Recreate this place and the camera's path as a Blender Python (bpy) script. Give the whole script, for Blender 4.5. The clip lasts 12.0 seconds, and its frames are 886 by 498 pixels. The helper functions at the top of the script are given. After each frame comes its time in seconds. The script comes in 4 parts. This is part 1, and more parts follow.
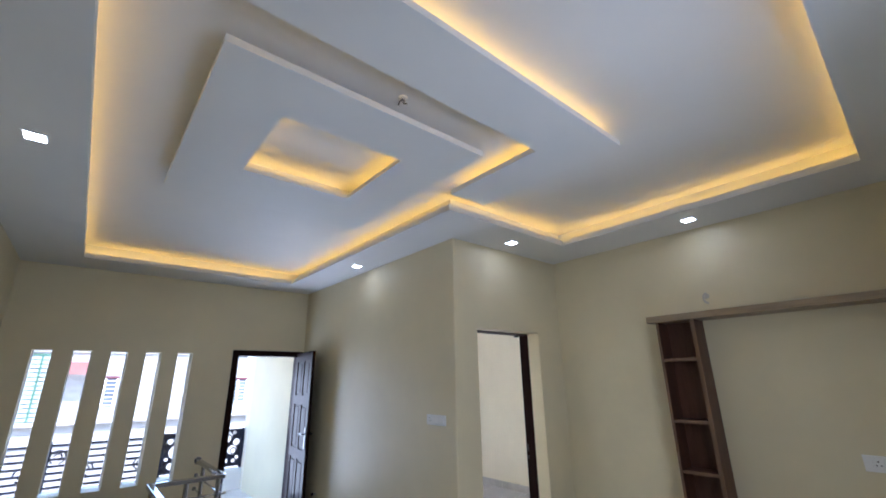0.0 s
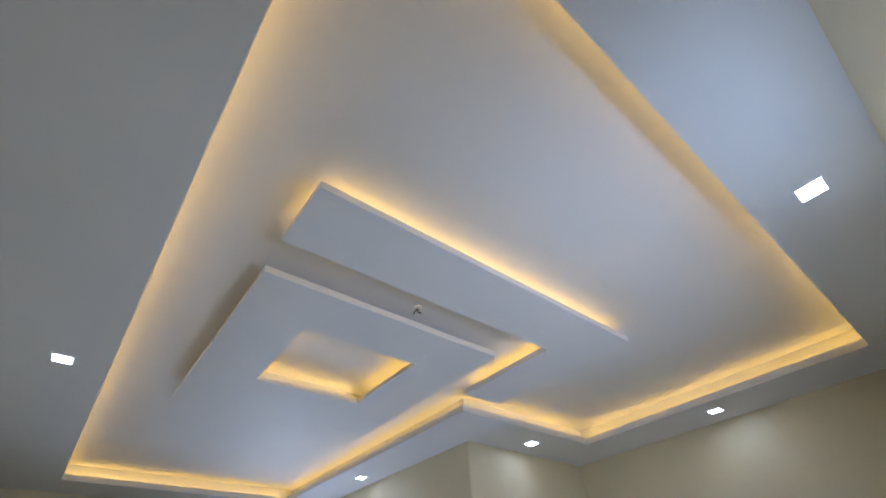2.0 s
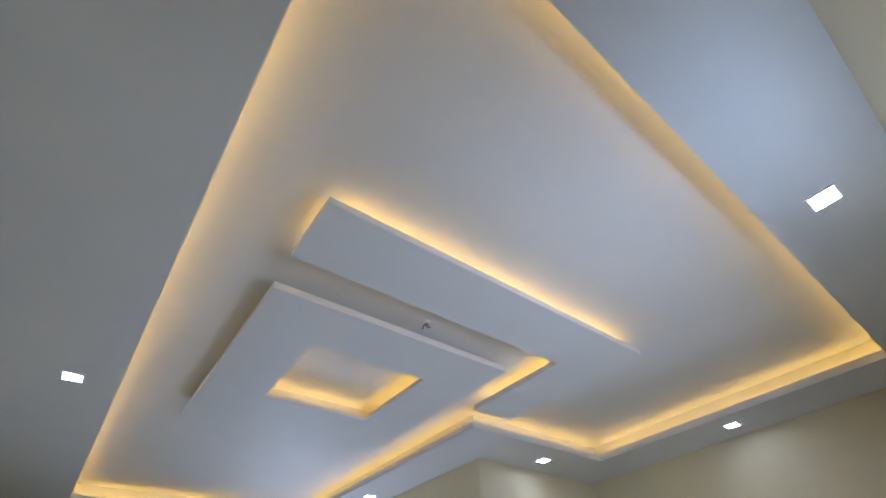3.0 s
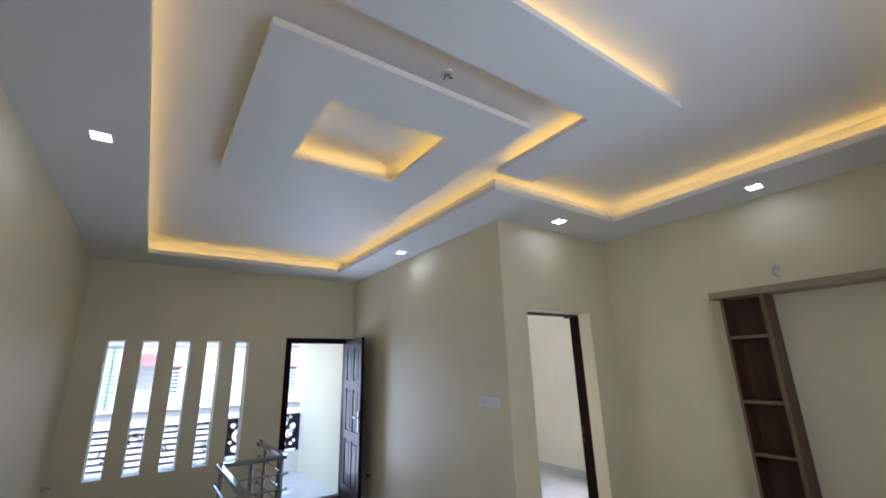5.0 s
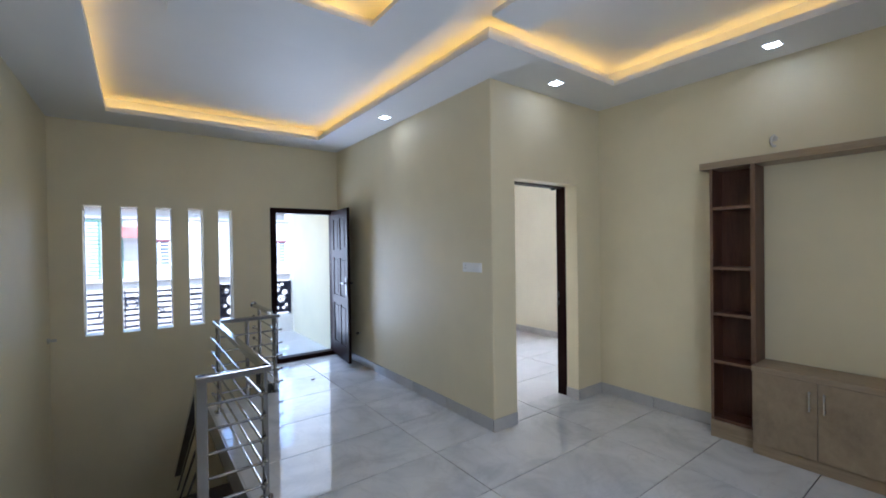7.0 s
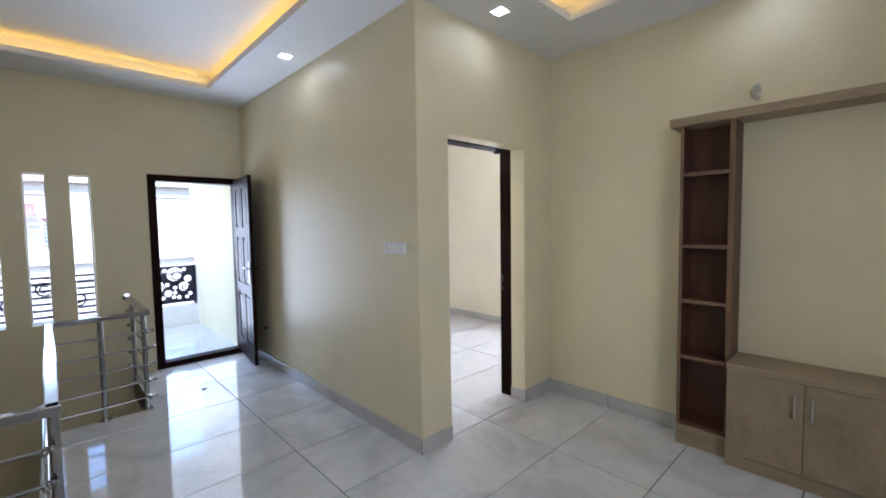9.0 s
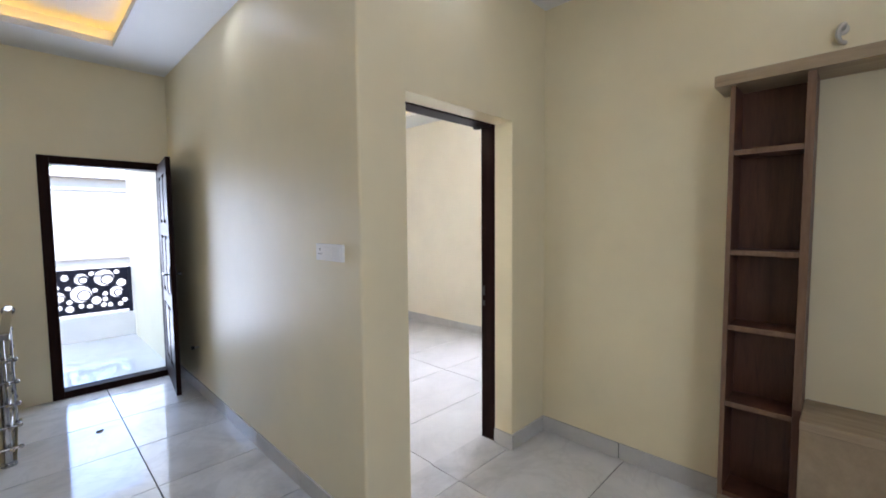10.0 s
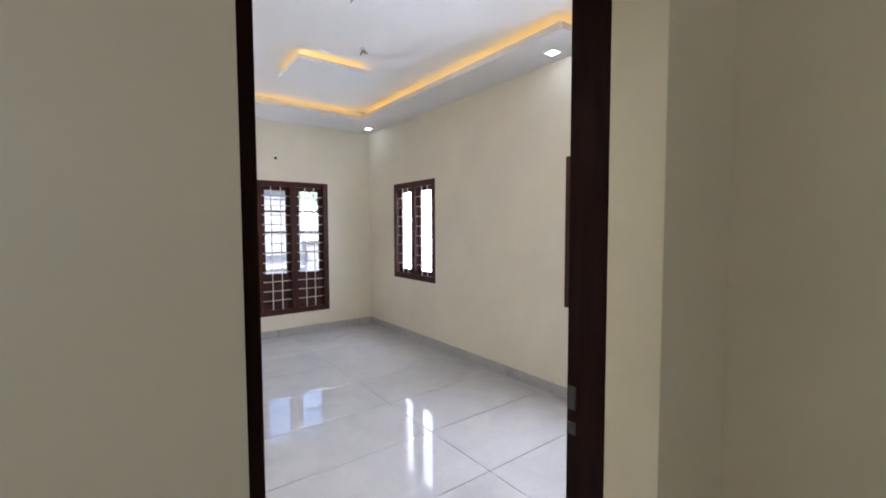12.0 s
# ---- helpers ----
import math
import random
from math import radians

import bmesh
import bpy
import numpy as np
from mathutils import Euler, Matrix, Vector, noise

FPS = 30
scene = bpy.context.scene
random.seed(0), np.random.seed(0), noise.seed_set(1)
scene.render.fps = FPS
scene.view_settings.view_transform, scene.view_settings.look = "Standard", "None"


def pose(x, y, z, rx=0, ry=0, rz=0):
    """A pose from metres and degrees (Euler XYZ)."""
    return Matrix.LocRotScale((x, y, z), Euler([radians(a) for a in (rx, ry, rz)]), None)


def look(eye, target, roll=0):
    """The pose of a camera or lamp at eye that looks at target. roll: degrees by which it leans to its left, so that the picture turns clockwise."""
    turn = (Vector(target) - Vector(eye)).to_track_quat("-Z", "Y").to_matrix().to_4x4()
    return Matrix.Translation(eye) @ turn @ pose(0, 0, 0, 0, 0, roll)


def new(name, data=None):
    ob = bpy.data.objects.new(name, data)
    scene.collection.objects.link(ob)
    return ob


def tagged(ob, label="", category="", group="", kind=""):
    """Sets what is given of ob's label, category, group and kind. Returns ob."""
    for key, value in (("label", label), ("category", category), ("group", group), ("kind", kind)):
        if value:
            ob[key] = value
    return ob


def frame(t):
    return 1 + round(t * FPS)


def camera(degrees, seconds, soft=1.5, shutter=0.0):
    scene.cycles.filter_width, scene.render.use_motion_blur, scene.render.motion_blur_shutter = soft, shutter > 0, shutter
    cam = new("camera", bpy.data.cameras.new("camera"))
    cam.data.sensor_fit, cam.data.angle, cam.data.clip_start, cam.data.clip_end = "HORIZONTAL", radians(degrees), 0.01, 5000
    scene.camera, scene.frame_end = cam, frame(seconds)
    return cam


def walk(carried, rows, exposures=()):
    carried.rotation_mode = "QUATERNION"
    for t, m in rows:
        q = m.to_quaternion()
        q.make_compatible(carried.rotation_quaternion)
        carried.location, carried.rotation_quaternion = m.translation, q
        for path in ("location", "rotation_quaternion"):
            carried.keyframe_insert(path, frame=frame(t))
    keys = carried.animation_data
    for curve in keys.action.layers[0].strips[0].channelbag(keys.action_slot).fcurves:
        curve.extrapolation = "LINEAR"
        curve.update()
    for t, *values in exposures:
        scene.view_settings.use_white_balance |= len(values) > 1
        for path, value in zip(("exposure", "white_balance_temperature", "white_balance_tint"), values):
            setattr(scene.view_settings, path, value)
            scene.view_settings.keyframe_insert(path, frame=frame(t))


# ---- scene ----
cam = camera(93.7, 12.0, soft=1.8)
PATH = [
    (0, (0.326, 0.16, 1.661), (1.555, 1.62, 2.262), -0.8),
    (0.5, (0.275, 0.143, 1.696), (1.47, 1.518, 2.521), -1.9),
    (1, (0.244, 0.131, 1.714), (1.373, 1.427, 2.736), -2.6),
    (1.5, (0.224, 0.126, 1.728), (1.276, 1.335, 2.925), -3.1),
    (2, (0.215, 0.115, 1.733), (1.178, 1.235, 3.081), -3.5),
    (2.5, (0.202, 0.112, 1.744), (1.089, 1.158, 3.2), -3.9),
    (4.5, (0.275, 0.23, 1.665), (1.357, 1.723, 2.441), -1.4),
    (5, (0.295, 0.258, 1.633), (1.394, 1.837, 2.18), -1.6),
    (5.5, (0.313, 0.281, 1.599), (1.446, 1.898, 1.915), -1.3),
    (6, (0.32, 0.305, 1.574), (1.467, 1.935, 1.748), -1.2),
    (6.5, (0.338, 0.32, 1.553), (1.494, 1.951, 1.608), -0.9),
    (8.5, (0.704, 0.623, 1.498), (2.032, 2.114, 1.383), -0.9),
    (9, (0.993, 0.827, 1.496), (2.369, 2.273, 1.376), -0.9),
    (9.5, (1.319, 1.056, 1.484), (2.727, 2.471, 1.361), -0.6),
    (10, (1.656, 1.304, 1.48), (3.076, 2.707, 1.351), -0.5),
    (10.5, (1.969, 1.57, 1.474), (3.36, 3.002, 1.348), -0.4),
    (11, (2.288, 1.821, 1.479), (3.634, 3.295, 1.348), -0.2),
    (11.5, (2.576, 2.093, 1.48), (3.851, 3.629, 1.358), -0.2),
    (12, (2.869, 2.388, 1.488), (4.073, 3.981, 1.382), -0.2),
]
EXPOSURES = [(0.0, 2.92, 5330.0, 17.5), (0.7, 2.83, 5320.0, 17.5), (2.7, 2.91, 5290.0, 17.0), (4.5, 2.87, 5380.0, 16.5), (6.5, 3.01, 5260.0, 16.0), (8.5, 3.2, 5460.0, 16.0), (10.5, 3.34, 5800.0, 18.5), (11.0, 2.92, 5900.0, 18.5), (11.5, 2.62, 5950.0, 18.5), (12.0, 2.58, 5620.0, 19.0)]
walk(cam, [(t, look(eye, target, roll)) for t, eye, target, roll in PATH], EXPOSURES)

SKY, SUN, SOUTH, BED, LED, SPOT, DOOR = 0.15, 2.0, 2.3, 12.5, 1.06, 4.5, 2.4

# ---- world, sun, exposure ----
world = bpy.data.worlds.new("world")
scene.world = world
world.use_nodes = True
wn = world.node_tree.nodes
sky = wn.new("ShaderNodeTexSky")
sky.sky_type, sky.sun_disc = "NISHITA", False
sky.sun_elevation, sky.sun_rotation = radians(50), radians(202)
wn["Background"].inputs["Strength"].default_value = SKY
world.node_tree.links.new(sky.outputs["Color"], wn["Background"].inputs["Color"])
sun_data = bpy.data.lights.new("sun", "SUN")
sun_data.energy, sun_data.angle, sun_data.color = SUN, radians(0.5), (1.0, 0.95, 0.87)
sun_ob = new("sun", sun_data)
sun_ob.matrix_world = look((0, 0, 0), (math.sin(radians(22)) * 0.643, math.cos(radians(22)) * 0.643, -0.766))


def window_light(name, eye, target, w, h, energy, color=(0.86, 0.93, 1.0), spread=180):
    """Area lamp that adds daylight at an opening, seen or guessed."""
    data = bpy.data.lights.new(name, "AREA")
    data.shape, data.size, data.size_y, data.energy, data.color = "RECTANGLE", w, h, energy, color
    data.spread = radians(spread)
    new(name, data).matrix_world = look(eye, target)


# Unseen lamps at a guessed south opening, added to brighten walls and ceiling.
window_light("south_fill_light", (1.8, -0.25, 1.85), (1.8, 1.75, 1.4), 1.3, 0.8, SOUTH, (0.9, 0.95, 1.0), 160)
window_light("south_fill_light", (1.4, -0.21, 2.2), (1.4, 0.12, 2.8), 0.9, 0.12, SOUTH * 0.07, (0.7, 0.84, 1.0), 110)
window_light("entrance_sky_light", (2.22, 6.17, 1.05), (2.22, 3.19, 2.75), 0.72, 1.6, DOOR * 0.55, (0.85, 0.92, 1.0), 110)
window_light("entrance_sky_light", (2.22, 6.19, 1.06), (2.22, 0.0, 1.06), 0.72, 1.86, DOOR * 0.62, (0.78, 0.88, 1.0))
window_light("bedroom_window_light", (6.02, 4.10, 1.44), (3.0, 4.10, 1.44), 0.94, 1.24, BED, (0.95, 0.97, 1.0))
window_light("bedroom_window_light", (6.02, 6.96, 1.44), (3.0, 6.96, 1.44), 0.94, 1.24, BED * 0.5, (0.9, 0.95, 1.0))


# ---- materials ----
def material(name, color, rough=0.5, metal=0.0, spec=0.5, coat=0.0):
    m = bpy.data.materials.new(name)
    m.use_nodes = True
    b = m.node_tree.nodes["Principled BSDF"]
    b.inputs["Base Color"].default_value = (*color, 1)
    b.inputs["Roughness"].default_value = rough
    b.inputs["Metallic"].default_value = metal
    b.inputs["Specular IOR Level"].default_value = spec
    b.inputs["Coat Weight"].default_value = coat
    b.inputs["Coat Roughness"].default_value = 0.1
    return m


def node(m, kind, **values):
    n = m.node_tree.nodes.new(kind)
    for key, v in values.items():
        n.inputs[key].default_value = v
    return n


def link(m, a, b):
    m.node_tree.links.new(a, b)


def bsdf(m):
    return m.node_tree.nodes["Principled BSDF"]


def ramp(m, fac, stops):
    r = m.node_tree.nodes.new("ShaderNodeValToRGB")
    el = r.color_ramp.elements
    while len(el) < len(stops):
        el.new(0.5)
    for e, (p, c) in zip(el, stops):
        e.position, e.color = p, (*c, 1)
    link(m, fac, r.inputs["Fac"])
    return r.outputs["Color"]


def coords(m, scale=(1, 1, 1), which="Object"):
    tc = m.node_tree.nodes.new("ShaderNodeTexCoord")
    mp = m.node_tree.nodes.new("ShaderNodeMapping")
    mp.inputs["Scale"].default_value = scale
    link(m, tc.outputs[which], mp.inputs["Vector"])
    return mp.outputs["Vector"]


def bump(m, height, strength, distance=0.002):
    b = m.node_tree.nodes.new("ShaderNodeBump")
    b.inputs["Strength"].default_value, b.inputs["Distance"].default_value = strength, distance
    link(m, height, b.inputs["Height"])
    link(m, b.outputs["Normal"], bsdf(m).inputs["Normal"])


def painted(name, color, rough, vary=0.04, grain=0.12, spec=0.5):
    """Roller-painted plaster: faint cloudy tone, fine orange-peel relief, uneven sheen."""
    m = material(name, color, rough, spec=spec)
    v = coords(m)
    big = node(m, "ShaderNodeTexNoise", Scale=1.7, Detail=4.0, Roughness=0.6)
    link(m, v, big.inputs["Vector"])
    lo = tuple(c * (1 - vary) for c in color)
    hi = tuple(min(1, c * (1 + vary)) for c in color)
    link(m, ramp(m, big.outputs["Fac"], [(0.3, lo), (0.7, hi)]), bsdf(m).inputs["Base Color"])
    fine = node(m, "ShaderNodeTexNoise", Scale=140.0, Detail=3.0)
    link(m, v, fine.inputs["Vector"])
    wave = node(m, "ShaderNodeTexNoise", Scale=6.0, Detail=2.0)
    link(m, v, wave.inputs["Vector"])
    add = node(m, "ShaderNodeMath")
    add.operation = "MULTIPLY_ADD"
    link(m, wave.outputs["Fac"], add.inputs[0])
    add.inputs[1].default_value = 1.2
    link(m, fine.outputs["Fac"], add.inputs[2])
    bump(m, add.outputs["Value"], grain, 0.002)
    rr = node(m, "ShaderNodeMapRange")
    rr.inputs["To Min"].default_value, rr.inputs["To Max"].default_value = rough - 0.05, rough + 0.07
    link(m, big.outputs["Fac"], rr.inputs["Value"])
    link(m, rr.outputs["Result"], bsdf(m).inputs["Roughness"])
    return m


def wood(name, dark, light, scale, rough, grain=0.25, coat=0.0):
    m = material(name, light, rough, coat=coat)
    v = coords(m, scale)
    n1 = node(m, "ShaderNodeTexNoise", Scale=3.0, Detail=6.0, Roughness=0.62, Distortion=0.6)
    link(m, v, n1.inputs["Vector"])
    n2 = node(m, "ShaderNodeTexNoise", Scale=22.0, Detail=3.0, Roughness=0.7)
    link(m, v, n2.inputs["Vector"])
    mix = node(m, "ShaderNodeMath")
    mix.operation = "MULTIPLY_ADD"
    link(m, n2.outputs["Fac"], mix.inputs[0])
    mix.inputs[1].default_value = 0.45
    link(m, n1.outputs["Fac"], mix.inputs[2])
    link(m, ramp(m, mix.outputs["Value"], [(0.5, dark), (0.95, light)]), bsdf(m).inputs["Base Color"])
    bump(m, mix.outputs["Value"], grain, 0.0008)
    return m


def stone_tile(name, lo, mid, hi, vein, rough):
    """Polished porcelain with marble clouding; each tile differs by its own random number."""
    m = material(name, mid, rough, spec=0.42)
    info = m.node_tree.nodes.new("ShaderNodeObjectInfo")
    geo = m.node_tree.nodes.new("ShaderNodeNewGeometry")
    sh = node(m, "ShaderNodeVectorMath")
    sh.operation = "MULTIPLY_ADD"
    comb = node(m, "ShaderNodeCombineXYZ")
    for k in range(3):
        link(m, info.outputs["Random"], comb.inputs[k])
    link(m, comb.outputs["Vector"], sh.inputs[0])
    sh.inputs[1].default_value = (17.0, 31.0, 9.0)
    link(m, geo.outputs["Position"], sh.inputs[2])
    n1 = node(m, "ShaderNodeTexNoise", Scale=2.0, Detail=7.0, Roughness=0.6, Distortion=0.9)
    link(m, sh.outputs["Vector"], n1.inputs["Vector"])
    base = ramp(m, n1.outputs["Fac"], [(0.3, lo), (0.5, mid), (0.7, hi)])
    n2 = node(m, "ShaderNodeTexNoise", Scale=1.5, Detail=8.0, Roughness=0.55, Distortion=2.2)
    link(m, sh.outputs["Vector"], n2.inputs["Vector"])
    ve = ramp(m, n2.outputs["Fac"], [(0.475, (0, 0, 0)), (0.5, (1, 1, 1)), (0.525, (0, 0, 0))])
    mx = m.node_tree.nodes.new("ShaderNodeMix")
    mx.data_type = "RGBA"
    sc = node(m, "ShaderNodeMath")
    sc.operation = "MULTIPLY"
    link(m, ve, sc.inputs[0])
    sc.inputs[1].default_value = 0.22
    link(m, sc.outputs["Value"], mx.inputs["Factor"])
    link(m, base, mx.inputs[6])
    mx.inputs[7].default_value = (*vein, 1)
    link(m, mx.outputs[2], bsdf(m).inputs["Base Color"])
    n3 = node(m, "ShaderNodeTexNoise", Scale=5.0, Detail=4.0)
    link(m, geo.outputs["Position"], n3.inputs["Vector"])
    rr = node(m, "ShaderNodeMapRange")
    rr.inputs["To Min"].default_value, rr.inputs["To Max"].default_value = rough * 0.6, rough * 1.6
    link(m, n3.outputs["Fac"], rr.inputs["Value"])
    link(m, rr.outputs["Result"], bsdf(m).inputs["Roughness"])
    n4 = node(m, "ShaderNodeTexNoise", Scale=3.5, Detail=1.0)
    link(m, geo.outputs["Position"], n4.inputs["Vector"])
    bump(m, n4.outputs["Fac"], 0.06, 0.004)
    return m


def glow(name, color, strength):
    m = material(name, color, 0.6)
    bsdf(m).inputs["Emission Color"].default_value = (*color, 1)
    bsdf(m).inputs["Emission Strength"].default_value = strength
    return m


M_WALL = painted("cream_wall_paint", (0.73, 0.65, 0.44), 0.42, spec=0.36)
M_BEDWALL = painted("pale_cream_wall_paint", (0.81, 0.745, 0.59), 0.42)
M_CEIL = painted("white_ceiling_paint", (0.78, 0.78, 0.77), 0.6, 0.02, 0.06)
M_TILE = stone_tile("grey_marble_porcelain", (0.46, 0.46, 0.465), (0.60, 0.60, 0.595), (0.68, 0.675, 0.665), (0.40, 0.40, 0.405), 0.05)
M_PTILE = stone_tile("pale_porch_porcelain", (0.74, 0.74, 0.74), (0.80, 0.80, 0.79), (0.84, 0.835, 0.83), (0.7, 0.7, 0.7), 0.08)
M_SKIRT = stone_tile("grey_skirting_porcelain", (0.45, 0.44, 0.42), (0.51, 0.495, 0.475), (0.565, 0.55, 0.53), (0.39, 0.38, 0.37), 0.14)
M_GROUT = painted("dark_grout", (0.045, 0.045, 0.045), 0.8, 0.15)
M_GRANITE = stone_tile("dark_granite", (0.05, 0.04, 0.035), (0.09, 0.075, 0.065), (0.14, 0.12, 0.10), (0.04, 0.035, 0.03), 0.08)
M_STEEL = material("polished_steel", (0.36, 0.355, 0.355), 0.12, 1.0)
M_SATIN = material("brushed_steel", (0.55, 0.54, 0.52), 0.32, 1.0)
M_DARK = wood("dark_stained_teak", (0.008, 0.0028, 0.0022), (0.022, 0.0075, 0.005), (9, 9, 0.8), 0.5, 0.3, 0.0)
bsdf(M_DARK).inputs["Specular IOR Level"].default_value = 0.06
M_BROWN = wood("brown_window_timber", (0.028, 0.008, 0.0045), (0.095, 0.029, 0.017), (9, 9, 0.8), 0.45, 0.3)
bsdf(M_BROWN).inputs["Specular IOR Level"].default_value = 0.25
M_LAM = wood("taupe_oak_laminate", (0.245, 0.182, 0.112), (0.385, 0.295, 0.188), (14, 1.2, 0.9), 0.42, 0.15)
M_LAMH = wood("taupe_oak_laminate_lengthwise", (0.245, 0.182, 0.112), (0.385, 0.295, 0.188), (14, 0.9, 14), 0.42, 0.15)
M_VENEER = wood("reddish_brown_veneer", (0.058, 0.021, 0.010), (0.12, 0.048, 0.025), (9, 9, 0.8), 0.45, 0.15)
M_PLAST = material("white_plastic", (0.88, 0.88, 0.87), 0.25)
M_GREYP = material("grey_plastic", (0.28, 0.28, 0.29), 0.4)
M_BRONZE = material("dark_bronze_metal", (0.06, 0.055, 0.06), 0.3, 0.8)
M_BTILE = stone_tile("pale_grey_bedroom_porcelain", (0.55, 0.55, 0.55), (0.615, 0.61, 0.605), (0.66, 0.655, 0.645), (0.52, 0.52, 0.52), 0.045)
M_CONDUIT = material("grey_cream_plastic", (0.52, 0.50, 0.45), 0.4)
M_PLATE = material("tarnished_steel", (0.035, 0.03, 0.028), 0.5)
M_BLACK = material("black_plastic", (0.012, 0.012, 0.013), 0.4)
M_BARS = material("cream_enamel", (0.72, 0.68, 0.60), 0.35)
M_JALI = painted("dark_grey_metal_paint", (0.026, 0.026, 0.04), 0.7, 0.1, spec=0.15)
M_WHITE = painted("white_exterior_paint", (0.82, 0.81, 0.79), 0.7)
# Facade and ledge colours darkened below their real tone to offset outdoor overexposure.
M_OUT = painted("darkened_cream_exterior_paint", (0.27, 0.262, 0.245), 0.75, 0.06)
M_LEDGE = painted("darkened_white_paint", (0.36, 0.355, 0.34), 0.75, 0.08)
M_ROOFTILE = painted("red_clay", (0.40, 0.13, 0.11), 0.7, 0.2)
M_SHUT = painted("blue_grey_shutter_paint", (0.10, 0.12, 0.18), 0.5, 0.1)
M_MAROON = painted("maroon_paint", (0.09, 0.02, 0.03), 0.5, 0.1)
M_SLAT = painted("pale_blue_green_slat_paint", (0.28, 0.32, 0.32), 0.6, 0.06)
M_GREEN = painted("pale_green_louvre_paint", (0.04, 0.11, 0.07), 0.5, 0.1)
M_ROAD = painted("worn_asphalt", (0.06, 0.06, 0.058), 0.9, 0.25, 0.6)
M_GROUND = painted("dusty_ground", (0.24, 0.20, 0.15), 0.9, 0.25, 0.6)
M_LEAF = material("leaf_green", (0.09, 0.15, 0.03), 0.45)
M_BARK = painted("bark", (0.14, 0.10, 0.07), 0.85, 0.2, 0.8)
M_GLASS = material("window_glass", (1, 1, 1), 0.0)
bsdf(M_GLASS).inputs["Transmission Weight"].default_value = 1.0
bsdf(M_GLASS).inputs["IOR"].default_value = 1.45
M_LED = glow("warm_led", (1.0, 0.57, 0.09), LED)
M_LEDB = glow("warm_bedroom_led", (1.0, 0.55, 0.08), LED * 0.9)
M_LEDD = glow("dim_gap_fill_led", (1.0, 0.6, 0.2), LED * 0.6)
M_EDGE = wood("brown_edge_band", (0.13, 0.07, 0.04), (0.22, 0.13, 0.075), (9, 9, 0.8), 0.45, 0.15)
M_PANEL = glow("cool_white_diffuser", (0.90, 0.96, 1.0), SPOT)


# ---- mesh helpers ----
def box(bm, x0, x1, y0, y1, z0, z1, bevel=0.0):
    r = bmesh.ops.create_cube(bm, size=1.0, matrix=Matrix.Translation(((x0 + x1) / 2, (y0 + y1) / 2, (z0 + z1) / 2)) @ Matrix.Diagonal((abs(x1 - x0), abs(y1 - y0), abs(z1 - z0), 1)))
    if bevel:
        edges = list({e for v in r["verts"] for e in v.link_edges})
        bmesh.ops.bevel(bm, geom=edges, offset=bevel, segments=2, profile=0.6, affect="EDGES")
    return bm


def boxed(*a, bevel=0.0):
    return box(bmesh.new(), *a, bevel=bevel)


def rod(bm, a, b, r, seg=12, r2=None):
    a, b = Vector(a), Vector(b)
    d = b - a
    m = Matrix.Translation((a + b) / 2) @ d.to_track_quat("Z", "Y").to_matrix().to_4x4()
    bmesh.ops.create_cone(bm, cap_ends=True, segments=seg, radius1=r, radius2=r if r2 is None else r2, depth=d.length, matrix=m)
    return bm


def rodded(*a, **k):
    return rod(bmesh.new(), *a, **k)


def ball(bm, c, r, u=12, v=8, squash=(1, 1, 1)):
    bmesh.ops.create_uvsphere(bm, u_segments=u, v_segments=v, radius=r, matrix=Matrix.Translation(c) @ Matrix.Diagonal((*squash, 1)))
    return bm


def beam(a, b, w, h, over=0.0, bevel=0.006):
    """Square tube between two points, its top at their height."""
    a, b = Vector(a), Vector(b)
    d = b - a
    n = d.length
    bm = boxed(-over, n + over, -w / 2, w / 2, -h, 0, bevel=bevel)
    x = d.normalized()
    y = Vector((0, 0, 1)).cross(x).normalized()
    m = Matrix((x, y, x.cross(y))).transposed().to_4x4()
    bmesh.ops.transform(bm, matrix=Matrix.Translation(a) @ m, verts=bm.verts)
    return bm


def mesh_of(name, bm, mat, smooth=False):
    me = bpy.data.meshes.new(name)
    bm.to_mesh(me)
    bm.free()
    for mm in mat if isinstance(mat, (list, tuple)) else [mat]:
        me.materials.append(mm)
    if smooth:
        for p in me.polygons:
            p.use_smooth = True
        me.set_sharp_from_angle(angle=radians(35))
    return me


def part(name, bm, mat, parent=None, label="", smooth=False):
    ob = new(name, mesh_of(name, bm, mat, smooth))
    ob.parent = parent
    return tagged(ob, label)


def thing(name, label, category, at=(0, 0, 0), group="", kind=""):
    ob = new(name)
    ob.empty_display_size = 0.1
    ob.matrix_basis = Matrix.Translation(at)
    return tagged(ob, label, category, group, kind)


def structure(name, bm, mat, label, category, smooth=False):
    return tagged(part(name, bm, mat, None, "", smooth), label, category, kind="structure")


# ---- plan ----
H = 2.887          # underside of the ceiling border
UP = 3.045         # recessed ceiling
XL, XT, XS = -0.36, 4.20, 2.69       # left wall, cabinet wall, switch wall
YB, YD, YW = -0.22, 2.83, 6.055      # back wall, bedroom-door wall, window wall
T = 0.22
BX0, BX1, BY0, BY1 = XS + T, 5.84, YD + 0.26, 8.19     # bedroom
OX0, OX1, OZ = 2.957, 3.82, 2.10     # bedroom doorway in its wall
FX0, FX1, FZ = 1.765, 2.675, 2.06    # entrance frame, outer
SX, SX2, SY, SY2 = 0.885, 1.56, 2.97, 4.96   # stairwell edges
LOW = -3.3                            # street and lower floor

SLITS = [(-0.095, 0.058), (0.218, 0.375), (0.535, 0.688), (0.852, 1.002), (1.165, 1.318)]
SZ0, SZ1 = 0.632, 2.008

